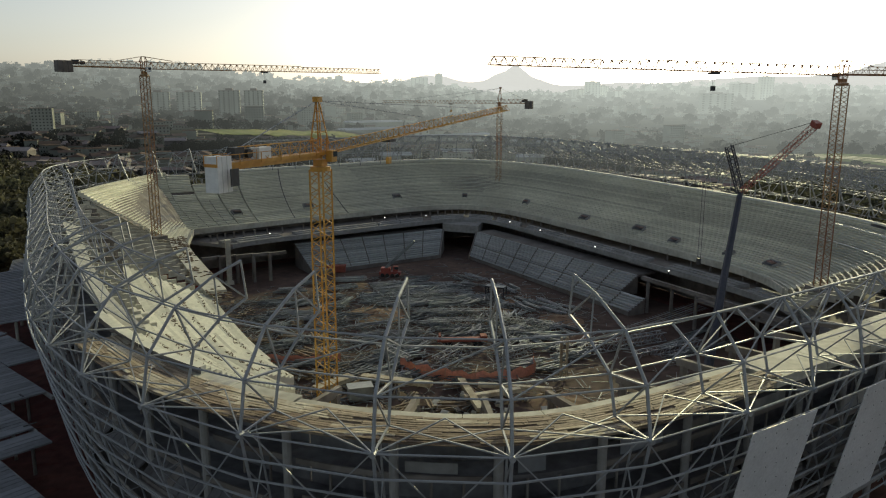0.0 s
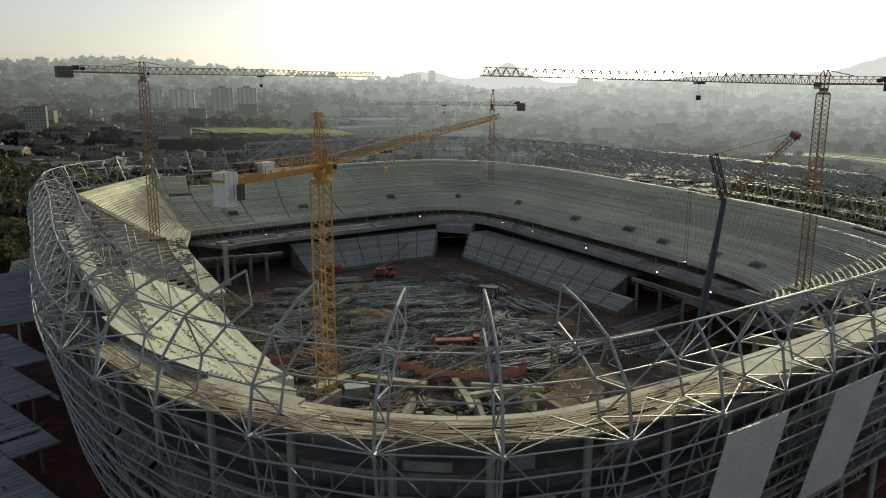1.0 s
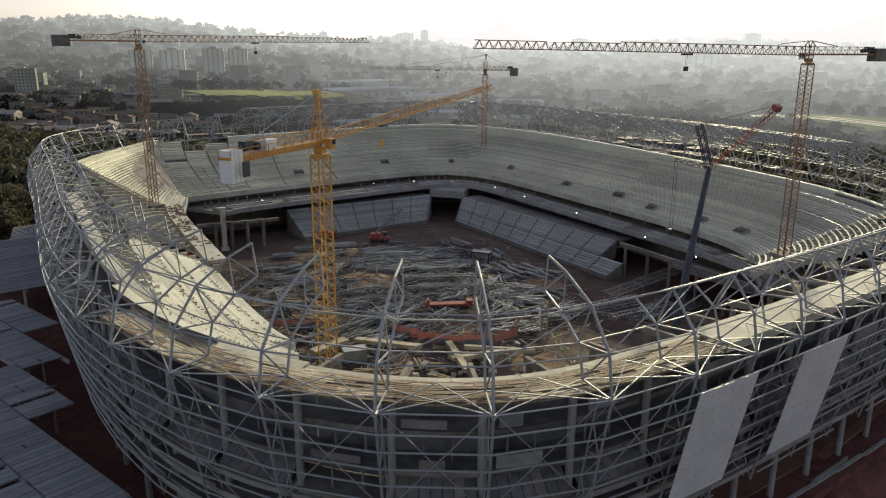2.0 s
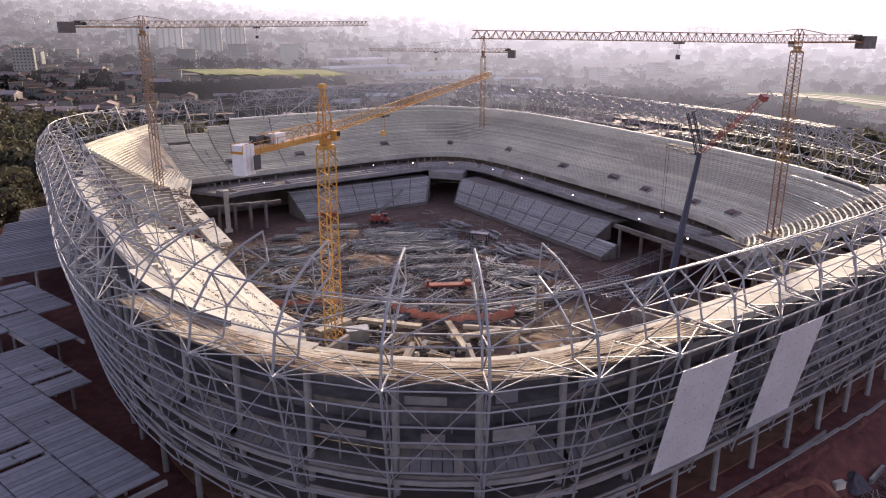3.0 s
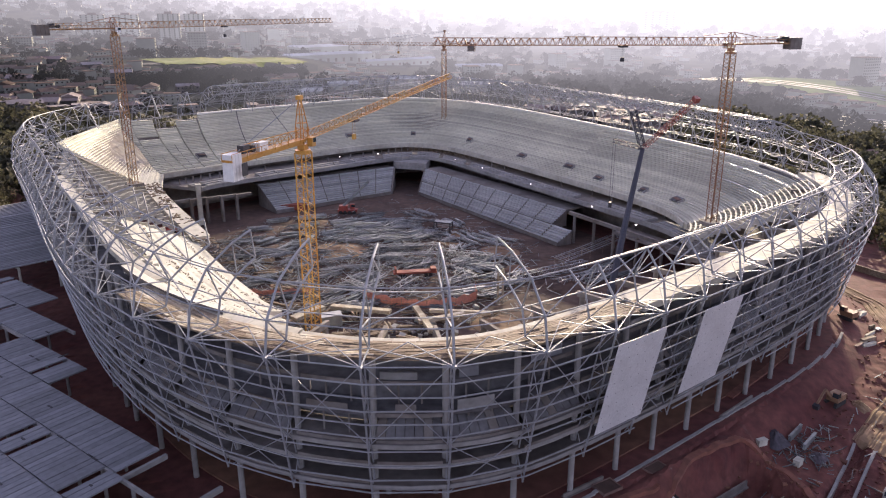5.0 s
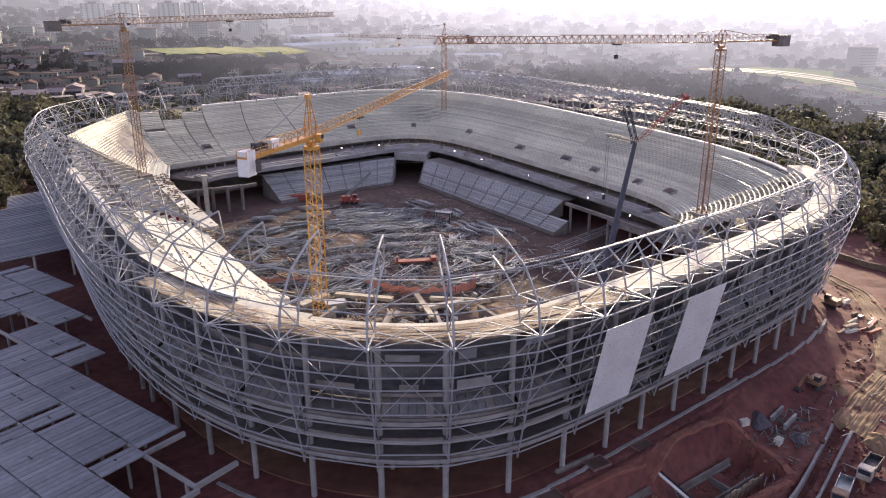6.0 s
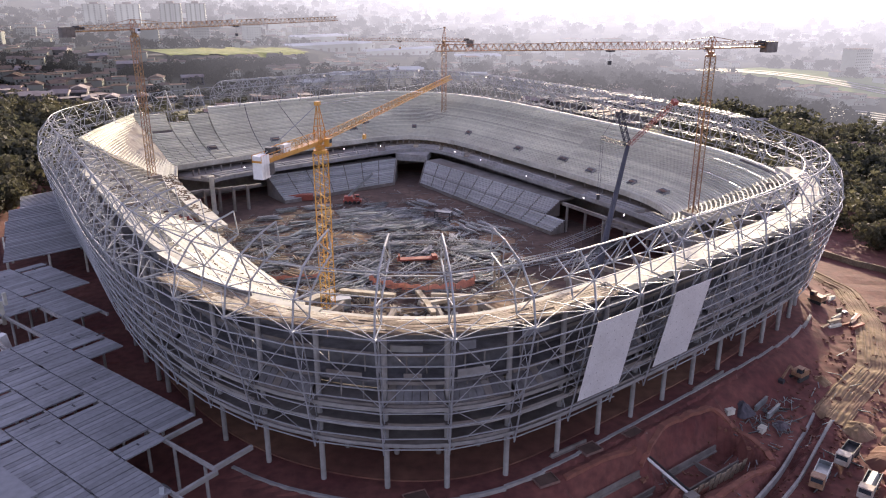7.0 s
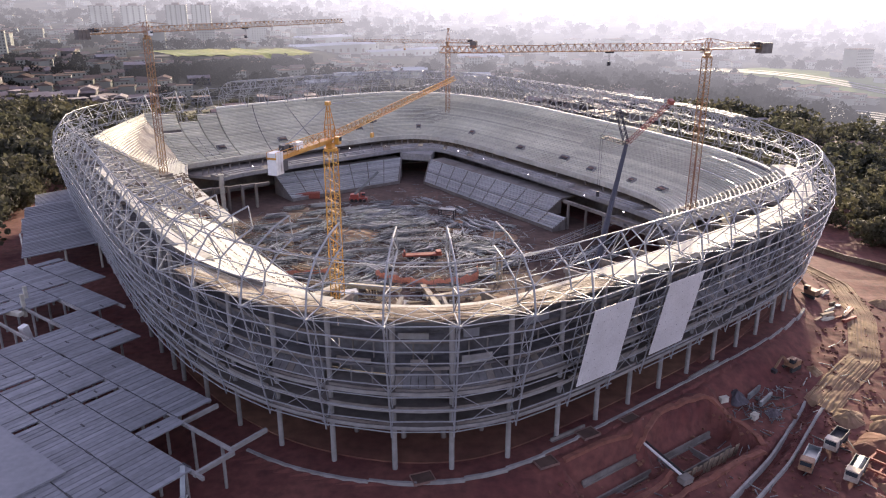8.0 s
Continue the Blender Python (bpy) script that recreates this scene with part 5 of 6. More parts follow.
deck = thing("parking_deck", "unfinished deck of grey precast planks on beams", "deck")
rnd = random.Random(3)
LINES = [25.6 - 7.85 * k for k in range(11)]
RUNS = [[(-120, -77)], [(-122, -64)], [(-122, -89), (-78, -36)], [(-114, -91), (-71, -17)], [(-71, -14)], [(-68, -1)], [(-62, 5)], [(-56, 12)], [(-46, 20)], [(-40, 26)]]
PLANK = Piece().box((0, 0, 0), (1.15, 7.55, 0.3)).mesh("plank", DECK)
for b, runs in enumerate(RUNS):
    q0, q1 = LINES[b], LINES[b + 1]
    for p0, p1 in runs:
        p = p0
        while p < p1:
            wide = rnd.random() < 0.03
            if not wide and outside(*deck_at(p, q0, 0)[:2]) > -3:
                o = new("plank", PLANK)
                o.parent = deck
                o.matrix_basis = Matrix.Translation(deck_at(p, (q0 + q1) / 2, 8.45 + rnd.uniform(-0.05, 0.05))) @ pose(0, 0, 0, 0, 0, DECK_A + rnd.uniform(-0.3, 0.3))
            p += 1.28
    lo, hi = min(r[0] for r in runs), max(r[1] for r in runs)
    if b < 8:
        Piece().beam(deck_at(lo, q1, 7.9), deck_at(hi + (16 if b in (2, 3, 4) else 4), q1, 7.9), 0.45, 0.7).make("beam", SHAFT, deck)
        for p in np.arange(lo, hi + 17, 8.5):
            if outside(*deck_at(p, q1, 0)[:2]) > -1:
                Piece().tube(deck_at(p, q1, -2.5), deck_at(p, q1, 7.5), 0.3, 8).make("column", SHAFT, deck)
for p, q in ((-1, 2), (-15, 2), (0, -6)):
    Piece().beam(deck_at(p, q, 7.9), deck_at(p, q - 8, 7.9), 0.6, 0.8).make("cross_beam", SHAFT, deck)
for k in range(70):
    b = rnd.randrange(len(RUNS))
    p0, p1 = rnd.choice(RUNS[b])
    p, q = rnd.uniform(p0, p1), rnd.choice((LINES[b], LINES[b] - 4))
    if outside(*deck_at(p, q, 0)[:2]) > 0:
        Piece().box(deck_at(p, q, 8.66), (rnd.uniform(0.6, 2.2), 0.3, 0.1), DECK_A + rnd.choice((0, 0, 90))).make("lifting_slot", DARK, deck)
slab = Piece().beam(deck_at(-40, -31.5, 8.9), deck_at(-16, -31.5, 8.9), 9.5, 0.4)
slab.make("screed_slab", DECK, deck)
# sloped plank roofs over the ramp beyond the deck
for k, (v0, v1, u0, u1) in enumerate(((28, 52, -101, -125), (55, 68.5, -103, -123.5), (72.5, 82.5, -103, -121.5), (87, 99.5, -102, -117))):
    t = thing("ramp_roof", "sloped grey plank roof bay on columns", "roof bay", "ramp roof bays")
    n = int((v1 - v0) / 1.3)
    for i in range(n):
        v = v0 + (v1 - v0) * (i + 0.5) / n
        z = 8.3 + 1.4 * (i / n) + 0.2 * k
        Piece().beam(plan(u0, v, z + 0.2), plan(u1 + 0.12 * i, v, z - 0.3), 1.12, 0.28).make("plank", DECK, t)
    for u in (u0 - 2, (u0 + u1) / 2, u1 + 1):
        Piece().tube(plan(u, v0 + 1, -2.5), plan(u, v0 + 1, 7.5 + 0.2 * k), 0.38, 8).make("column", CONCRETE, t)
        Piece().beam(plan(u, v0 + 0.5, 7.5 + 0.2 * k), plan(u, v1 - 0.5, 8.9 + 0.2 * k), 0.5, 0.6).make("beam", CONCRETE, t)
# columns and a leaning prop at the open corner of the deck
for p, q in ((-97, 5), (-104, 1), (-111, -3), (-92, 2)):
    Piece().box(deck_at(p, q, 8.8), (0.8, 0.8, 6.0), DECK_A).make("stub_column", CONCRETE, deck)
Piece().beam(deck_at(-89, 0, 7.9), deck_at(-125, -12, 7.9), 1.4, 1.0).make("edge_beam", CONCRETE, deck)
Piece().box(deck_at(-80, -3, 4.0), (1.7, 1.7, 9.5), DECK_A + 10, 10).make("prop", WHITE, deck)

# ---- steel and rubble on the pitch ----
rnd = random.Random(9)


def uv_way(ang, d):
    """A step of d metres at a bearing in the world, in the plan's own axes."""
    dx, dy = d * math.cos(radians(ang)), d * math.sin(radians(ang))
    k = E1[0] * E2[1] - E1[1] * E2[0]
    return (dx * E2[1] - dy * E2[0]) / k, (dy * E1[0] - dx * E1[1]) / k


UNIT_BAR = {m.name: Piece().box((0, 0, 0), (1, 1, 1)).mesh("bar", m) for m in (STEEL_DULL, STEEL, WOOD)}


def bundle(u, v, ang, n, length, r, mat, label, layers=2, spread=1.0, name="steel_stack", cat="steel stack"):
    x, y, _ = plan(u, v)
    t = thing(name, label, cat, cat + "s", at=(x, y, 0.5))
    for k in range(n):
        lay = k * layers // n
        o = (k % max(1, n // layers)) * r * 2.5 * spread - n / layers * r * 1.25 * spread
        a = radians(ang + rnd.gauss(0, 4 * spread))
        s = rnd.uniform(-1, 1) * length * 0.08
        l = length * rnd.uniform(0.75, 1.1)
        bar = new("bar", UNIT_BAR[mat.name])
        bar.parent = t
        bar.matrix_basis = Matrix.LocRotScale((-math.sin(a) * o + math.cos(a) * s, math.cos(a) * o + math.sin(a) * s, r + lay * r * 2.1 + rnd.uniform(0, 0.25) * spread),
                                              Euler((0, radians(rnd.uniform(-1.2, 1.2) * spread), a)), (l, r * 1.8, r * 2))
    return t


# tidy stacks laid side by side in the far half, and sprawling heaps nearer the front
TIDY = ((26, -15, -52, 4), (30, -22, -48, 3), (22, -8, -58, 3), (17, 13, -20, 4), (10, 20, 12, 4), (2, 26, 18, 4), (-6, 30, 24, 4), (24, 24, -50, 3), (4, 10, 6, 4), (-4, 16, 10, 4), (-14, 22, 30, 3), (12, 2, -8, 3), (-28, 30, 20, 2),
        (14, -30, -46, 3), (6, -38, -40, 3), (20, -38, -52, 2), (30, 6, -60, 2), (-20, 38, 34, 2), (-34, 18, 60, 2), (8, 34, 15, 2), (-36, 44, 14, 2), (-44, 34, 22, 2), (-26, 50, 10, 2), (-50, 20, 34, 2), (-38, 28, 50, 2), (-14, 46, 12, 2))
for u, v, a, n in TIDY:
    for k in range(n):
        side = (k - n / 2 + 0.5) * 3.4
        du, dv = uv_way(a + 90, side)
        bundle(u + du, v + dv, a + rnd.gauss(0, 5), rnd.randint(9, 12), rnd.uniform(8, 12), rnd.uniform(0.09, 0.14), STEEL_DULL if rnd.random() < 0.8 else STEEL, "tidy stack of grey steel sections on bare earth", 2, 1.1)
for k in range(100):
    while True:
        u, v = rnd.uniform(-58, 16), rnd.uniform(-58, 22)
        if (u / 56) ** 2 + (v / 58) ** 2 < 1 and not (-18 < u < -6 and -36 < v < -26):
            break
    lean_way = 40 + 70 * noise.noise((u / 16, v / 16, 3))
    bundle(u, v, lean_way + rnd.gauss(0, 22), rnd.randint(9, 12), rnd.uniform(5, 11), rnd.uniform(0.08, 0.14), STEEL_DULL if k % 3 else STEEL, "sprawling heap of bent steel sections on bare earth", 3, 2.8, "steel_heap", "steel heap")
for k in range(26):
    u, v = rnd.uniform(-66, -10), rnd.uniform(-95, -45)
    bundle(u, v, rnd.uniform(0, 180), rnd.randint(5, 10), rnd.uniform(3, 8), rnd.uniform(0.1, 0.2), WOOD, "heap of broken shuttering timber", 2, 2.0, "timber_heap", "timber heap")
for k in range(26):
    u, v = rnd.uniform(-66, -44), rnd.uniform(-44, 34)
    bundle(u, v, rnd.uniform(0, 180), rnd.randint(5, 9), rnd.uniform(3, 8), rnd.uniform(0.1, 0.2), WOOD, "heap of broken shuttering timber", 2, 2.4, "timber_heap", "timber heap")
litter = Piece()
for k in range(3600):
    u, v = (rnd.gauss(-18, 28), rnd.gauss(-12, 28)) if k < 3000 else (rnd.uniform(-66, -44), rnd.uniform(-50, 40))
    if not (-66 < u < 38 and -96 < v < 50):
        continue
    x, y, _ = plan(u, v)
    a, l = radians(rnd.choice((20, 60, 115, 160)) + rnd.gauss(0, 25)), rnd.uniform(1.5, 6)
    z = 0.6 + rnd.uniform(0, 0.9)
    litter.tube((x - math.cos(a) * l / 2, y - math.sin(a) * l / 2, z + rnd.uniform(-0.3, 0.3)), (x + math.cos(a) * l / 2, y + math.sin(a) * l / 2, z + rnd.uniform(-0.3, 0.3)), rnd.uniform(0.05, 0.12))
tagged(litter.make("loose_steel", STEEL_DULL), "scattered loose steel rods and tubes on the earth", "steel scrap", kind="stuff")
# earth mounds
for k in range(14):
    u, v = (-21, 5) if k == 0 else (rnd.uniform(-58, 30), rnd.uniform(-80, 40))
    x, y, _ = plan(u, v)
    w, h = (9, 1.2) if k == 0 else (rnd.uniform(3, 7), rnd.uniform(0.8, 2.0))
    m = Piece()
    m.strip([[(x + math.cos(a) * w * f * (1 + 0.25 * noise.noise((a, k, 0))), y + math.sin(a) * w * f * (1 + 0.25 * noise.noise((math.cos(a) * 2, k, 1))), 0.3 + h * (1 - f) * (1 + 0.3 * noise.noise((a, f * 3, k)))) for a in np.linspace(0, 2 * math.pi, 19)] for f in (0.02, 0.25, 0.5, 0.75, 1.0)])
    tagged(m.make("earth_mound", TRACK if k % 2 == 0 else FIELD), "low mound of dug brown earth", "earth mound", "earth mounds")


def ground_truss(u, v, ang, length, label):
    x, y, _ = plan(u, v)
    a = radians(ang)
    d = Vector((math.cos(a), math.sin(a), 0)) * length / 2
    c = Vector((x, y, 1.6))
    m = lattice(Piece(), c - d, c + d, 2.2, 2.2, 3.2, 0.14, 0.09)
    tagged(m.make("truss_segment", STEEL), label, "truss segment", "truss segments")


for u, v, a, l in ((-2.5, -10.4, 6, 22), (-4.5, -19.2, 4, 18), (-20, -38, 60, 12), (-32, -30, 130, 12), (10, -28, 160, 18), (-5, -46, 40, 10), (24, -56, 30, 26), (30, -66, 32, 22)):
    ground_truss(u, v, a, l, "spare triangulated steel truss lying on the ground")


def mesh_fence(points, h, label):
    t = thing("safety_fence", label, "fence", "safety fences")
    n = len(points) * 5 - 4
    xy = [np.interp(np.linspace(0, len(points) - 1, n), range(len(points)), [p[i] for p in points]) for i in (0, 1)]
    rows = []
    for f in (0, 0.5, 1):
        rows.append([plan(xy[0][k] + 0.3 * math.sin(k * 1.3) * f, xy[1][k], 0.4 + h * f * (1 + 0.18 * math.sin(k * 2.1))) for k in range(n)])
    back = [[(x + 0.08, y + 0.08, z) for x, y, z in r] for r in rows]
    Piece().strip(rows).strip([r[::-1] for r in back]).make("mesh", NET, t)
    for k in range(0, n, 5):
        x, y, z = rows[0][k]
        Piece().tube((x, y, 0), (x, y, h + 0.7), 0.06, 5).make("post", WOOD, t)


mesh_fence([(-33, -36), (-31.5, -41), (-27, -48), (-22, -53.5), (-14, -56.5), (-7, -57), (-3, -51)], 2.4, "sagging orange safety mesh along the dig edge")
mesh_fence([(-60, -14), (-52, -20.5), (-44, -24)], 1.8, "sagging orange safety mesh along the dig edge")
# precast beams dropped near the front wall
for p, q, w in (((-44.5, -39.5), (-33.4, -53.0), 1.8), ((-26, -53.8), (-30.6, -69.5), 1.5), ((-56, -40.5), (-47, -39), 2.6), ((-52, -60), (-40, -72), 1.5), ((-30, -62), (-18, -66), 1.3), ((-24, -58), (-12, -70), 1.0)):
    tagged(Piece().beam(plan(*p, 2.2), plan(*q, 2.6), w, 0.9).make("precast_beam", PALE_BOARD), "pale precast concrete beam lying on rubble", "concrete beam", "precast beams")
# ramp of pale rubble under the front wall
for k in range(120):
    u, v = rnd.uniform(-66, -8), rnd.uniform(-98, -58)
    s = rnd.uniform(0.5, 1.8)
    x, y, _ = plan(u, v)
    tagged(Piece().box((x, y, 0.4 + s * 0.3), (s, s * rnd.uniform(0.4, 1), s * 0.6), rnd.uniform(0, 180), rnd.uniform(-20, 20), rnd.uniform(-20, 20)).make("rubble_block", CONCRETE if k % 3 else RAW), "broken pale concrete rubble block", "rubble", "rubble blocks")

# rods and a long raised bar mat by the side stand
mat_line = [(30 + 33 * f, -53 + 4 * f) for f in np.linspace(0, 1, 24)]
bar_mat = thing("bar_mat", "long ladder of tied reinforcing bars on trestles", "reinforcement")
for o in (-2.4, 0.0, 2.4):
    Piece().tube(plan(mat_line[0][0], mat_line[0][1] + o, 3.0), plan(mat_line[-1][0], mat_line[-1][1] + o, 3.0), 0.07).make("long_bar", STEEL, bar_mat)
for u, v in mat_line:
    Piece().tube(plan(u, v - 3.2, 3.1), plan(u, v + 3.2, 3.1), 0.07).make("cross_bar", STEEL, bar_mat)
for u, v in mat_line[::5]:
    Piece().beam(plan(u, v - 2.4, 2.8), plan(u, v + 2.4, 2.8), 0.2, 0.25).tube(plan(u, v - 2.0, 0.2), plan(u, v - 2.0, 2.8), 0.1).tube(plan(u, v + 2.0, 0.2), plan(u, v + 2.0, 2.8), 0.1).make("trestle", WOOD, bar_mat)
for u, v, a in ((38, -62, 44), (48, -60, 46), (56, -60, 44), (34, -68, 40), (44, -70, 42)):
    bundle(u, v, a, 12, 13, 0.09, STEEL_DULL, "bundle of reinforcing rods beside the bar mat", 2, 1.6, "rod_bundle", "rod bundle")
# grey steel skip beside the yellow crane, pale formwork mast
x, y, _ = plan(-48, -46.6)
skip = thing("steel_skip", "grey open steel skip beside the crane foot", "skip", at=(x, y, 0.4), rz=20)
Piece().box((0, 0, 1.6), (5.0, 3.0, 2.8)).make("tub", STEEL_DULL, skip)
Piece().box((0, 0, 3.06), (5.3, 3.3, 0.16)).make("rim", STEEL, skip)
x, y, _ = plan(-3, -63)
form_mast = thing("formwork_mast", "tall pale timber formwork mast among rubble", "formwork", at=(x, y, 0.3), rz=15)
for k in (-0.7, 0.7):
    Piece().box((k, 0, 5.0), (0.45, 0.5, 10.0)).make("upright", PALE_BOARD, form_mast)
for z in (1.5, 4.0, 6.5, 9.0):
    Piece().box((0, 0.1, z), (1.9, 0.2, 0.3)).make("tie_board", PALE_BOARD, form_mast)
# container frame, red tub, low red machine
x, y, _ = plan(21, 1.5)
cage = thing("steel_cage", "open dark steel storage cage", "cage", at=(x, y, 0.4), rz=-20)
for a in (-3.0, 3.0):
    for b in (-1.4, 1.4):
        Piece().box((a, b, 1.5), (0.28, 0.28, 3.0)).make("post", DARK, cage)
for z in (0.2, 3.0):
    for b in (-1.4, 1.4):
        Piece().box((0, b, z), (6.3, 0.26, 0.26)).make("long_rail", DARK, cage)
    for a in (-3.0, 3.0):
        Piece().box((a, 0, z), (0.26, 2.6, 0.26)).make("end_rail", DARK, cage)
Piece().box((0, 0, 3.2), (6.2, 2.9, 0.1)).make("roof_sheet", STEEL_DULL, cage)
x, y, _ = plan(-11.9, -31)
m = thing("flatbed_trailer", "rusty red flatbed trailer among the steel", "trailer", at=(x, y, 0.4), rz=8)
Piece().box((0, 0, 1.5), (13, 2.6, 0.5)).box((-5.8, 0, 2.3), (0.5, 2.6, 1.4)).box((5.4, 0, 2.1), (1.6, 2.4, 1.0)).make("bed", RED_BOX, m)
for k in (-4.5, -3.2, 3.2, 4.5):
    for s in (-1.1, 1.1):
        Piece().tube((k, s - 0.2, 0.6), (k, s + 0.2, 0.6), 0.6, 10).make("wheel", RUBBER, m)
x, y, _ = plan(-2, 55)
tagged(Piece().box((x - 14, y - 2, 1.4), (11, 3, 2.2), 5).box((x - 14, y - 2, 2.55), (11.2, 3.2, 0.15), 5).make("red_container", RED_BOX), "low faded red container before the lower stand", "container")


def telescopic_crane(x, y, z, rz, mat, boom_to, label):
    t = thing("telescopic_crane", label, "mobile crane", at=(x, y, z), rz=rz)
    Piece().box((0, 0, 1.3), (7.5, 2.7, 1.0)).box((-1.5, 0, 2.5), (3.4, 2.6, 1.5)).make("chassis", mat, t)
    cab = Piece().box((1.8, 0.7, 2.7), (1.8, 1.2, 1.8)).make("cab", mat, t)
    Piece().box((2.1, 0.7, 2.95), (1.4, 1.26, 0.9)).make("cab_window", GLASS, cab)
    for k in (-2.6, -0.9, 0.9, 2.6):
        for s in (-1.2, 1.2):
            Piece().tube((k, s - 0.25, 0.7), (k, s + 0.25, 0.7), 0.7, 10).make("wheel", RUBBER, t)
    Piece().beam((-1.5, -0.4, 3.2), boom_to, 0.8, 0.9).make("boom", STEEL_DULL, t)
    return t


telescopic_crane(-34.5, 252, 0.3, 0, RED, (8.5, 1.0, 12.5), "red mobile crane with a raised telescopic boom")
telescopic_crane(-94, 224, 0.3, 60, RED, (4, 2, 6), "small red site crane under the concourse")
Piece_col = Piece().box((-85.2, 232.2, 9.2), (1.5, 1.5, 14.6), 30).box((-85.2, 232.2, 16.3), (2.0, 2.0, 0.6), 30).box((-85.2, 232.2, 2.2), (2.4, 2.4, 1.0), 30)
tagged(Piece_col.make("concrete_column", CONCRETE), "lone pale concrete column with a wider head", "column")

# lamps on the concourse edge, a few alight in the morning
LAMP = bpy.data.materials.new("lamp glass")
LAMP.use_nodes = True
LAMP.node_tree.nodes["Principled BSDF"].inputs["Emission Color"].default_value = (1, 0.95, 0.85, 1)
LAMP.node_tree.nodes["Principled BSDF"].inputs["Emission Strength"].default_value = 4.0
for x, y in ((35.7, 245.8), (19.4, 275.7), (8.5, 294.1), (-26.4, 307.7), (-43, 301), (52, 212), (-80, 262), (61, 190)):
    t = thing("site_lamp", "small lit floodlight on the concourse edge", "lamp", "concourse lamps", at=(x, y, 13.0))
    Piece().box((0, 0, -0.3), (0.3, 0.3, 0.8)).make("bracket", DARK, t)
    Piece().box((0, -0.1, 0.25), (0.34, 0.26, 0.3)).make("lamp_glass", LAMP, t)

# ---- earthworks on the right ----
def ribbon(name, line, width, mat, label, lift, cat, thick=0.0, n=40, rough=0.0):
    pts = [(float(np.interp(k / n * (len(line) - 1), range(len(line)), [p[0] for p in line])), float(np.interp(k / n * (len(line) - 1), range(len(line)), [p[1] for p in line]))) for k in range(n + 1)]
    for _ in range(4):
        pts = [pts[0]] + [((a[0] + 2 * b[0] + c[0]) / 4, (a[1] + 2 * b[1] + c[1]) / 4) for a, b, c in zip(pts, pts[1:], pts[2:])] + [pts[-1]]
    rows, secs = [], []
    for k in range(n + 1):
        a, b = Vector(pts[max(0, k - 1)]), Vector(pts[min(n, k + 1)])
        d = (b - a).normalized()
        s = Vector((-d.y, d.x))
        row = []
        for f in np.linspace(-0.5, 0.5, 31 if not thick else 2):
            x, y = pts[k][0] + s.x * width * f, pts[k][1] + s.y * width * f
            row.append((x, y, height(x, y) + lift + rough * (noise.noise((f * 24, k * 0.03, 2)) - 0.7 * smooth(abs(f), 0.3, 0.5) + 0.2 * noise.noise((f * 9, k * 0.3, 6)))))
        rows.append(row)
        if thick:
            z = max(height(*pts[k]), -8) + lift
            secs.append([(row[0][0], row[0][1], z), (row[0][0], row[0][1], z - thick), (row[1][0], row[1][1], z - thick), (row[1][0], row[1][1], z)])
    m = Piece().sweep(secs) if thick else Piece().strip(rows)
    return tagged(m.make(name, mat), label, cat, kind="structure" if not thick else "")


ribbon("track", [(116, 196), (118.6, 179), (123, 164), (117, 140), (106, 118), (94, 107), (85, 98)], 7.4, TRACK, "rutted clay haul track in low sun", 0.3, "track", rough=0.26, n=150)
ribbon("drain_wall", [(52, 66), (66, 80), (76, 92), (82, 99)], 0.5, SHAFT, "low concrete wall of a drain trench", 0.7, "wall", 1.6)
ribbon("drain_wall", [(55, 64), (69, 78), (79, 90), (85, 97)], 0.5, SHAFT, "low concrete wall of a drain trench", 0.7, "wall", 1.6)
ribbon("retaining_wall", [(150, 178), (138, 190), (128, 204), (122, 216)], 0.5, WOOD, "long low boarded retaining wall", 2.0, "wall", 3.0)


def excavator(x, y, rz):
    t = thing("excavator", "dusty ochre tracked excavator with its arm out", "excavator", "excavators", at=(x, y, height(x, y) + 0.1), rz=rz)
    for s in (-1.1, 1.1):
        Piece().box((0, s, 0.5), (4.0, 0.6, 0.9)).make("track", RUBBER, t)
    Piece().box((-0.4, 0, 1.7), (3.4, 2.5, 1.4)).make("body", OCHRE, t)
    cab = Piece().box((0.8, 0.7, 2.5), (1.5, 1.1, 1.7)).make("cab", OCHRE, t)
    Piece().box((1.0, 0.7, 2.7), (1.2, 1.16, 1.0)).make("cab_window", GLASS, cab)
    Piece().beam((1.2, -0.3, 1.8), (4.4, -0.3, 4.6), 0.45, 0.6).beam((4.4, -0.3, 4.6), (7.0, -0.3, 2.2), 0.4, 0.5).make("arm", OCHRE, t)
    Piece().box((7.1, -0.3, 1.6), (0.9, 1.2, 1.0), 0, 0, 20).make("bucket", DARK, t)


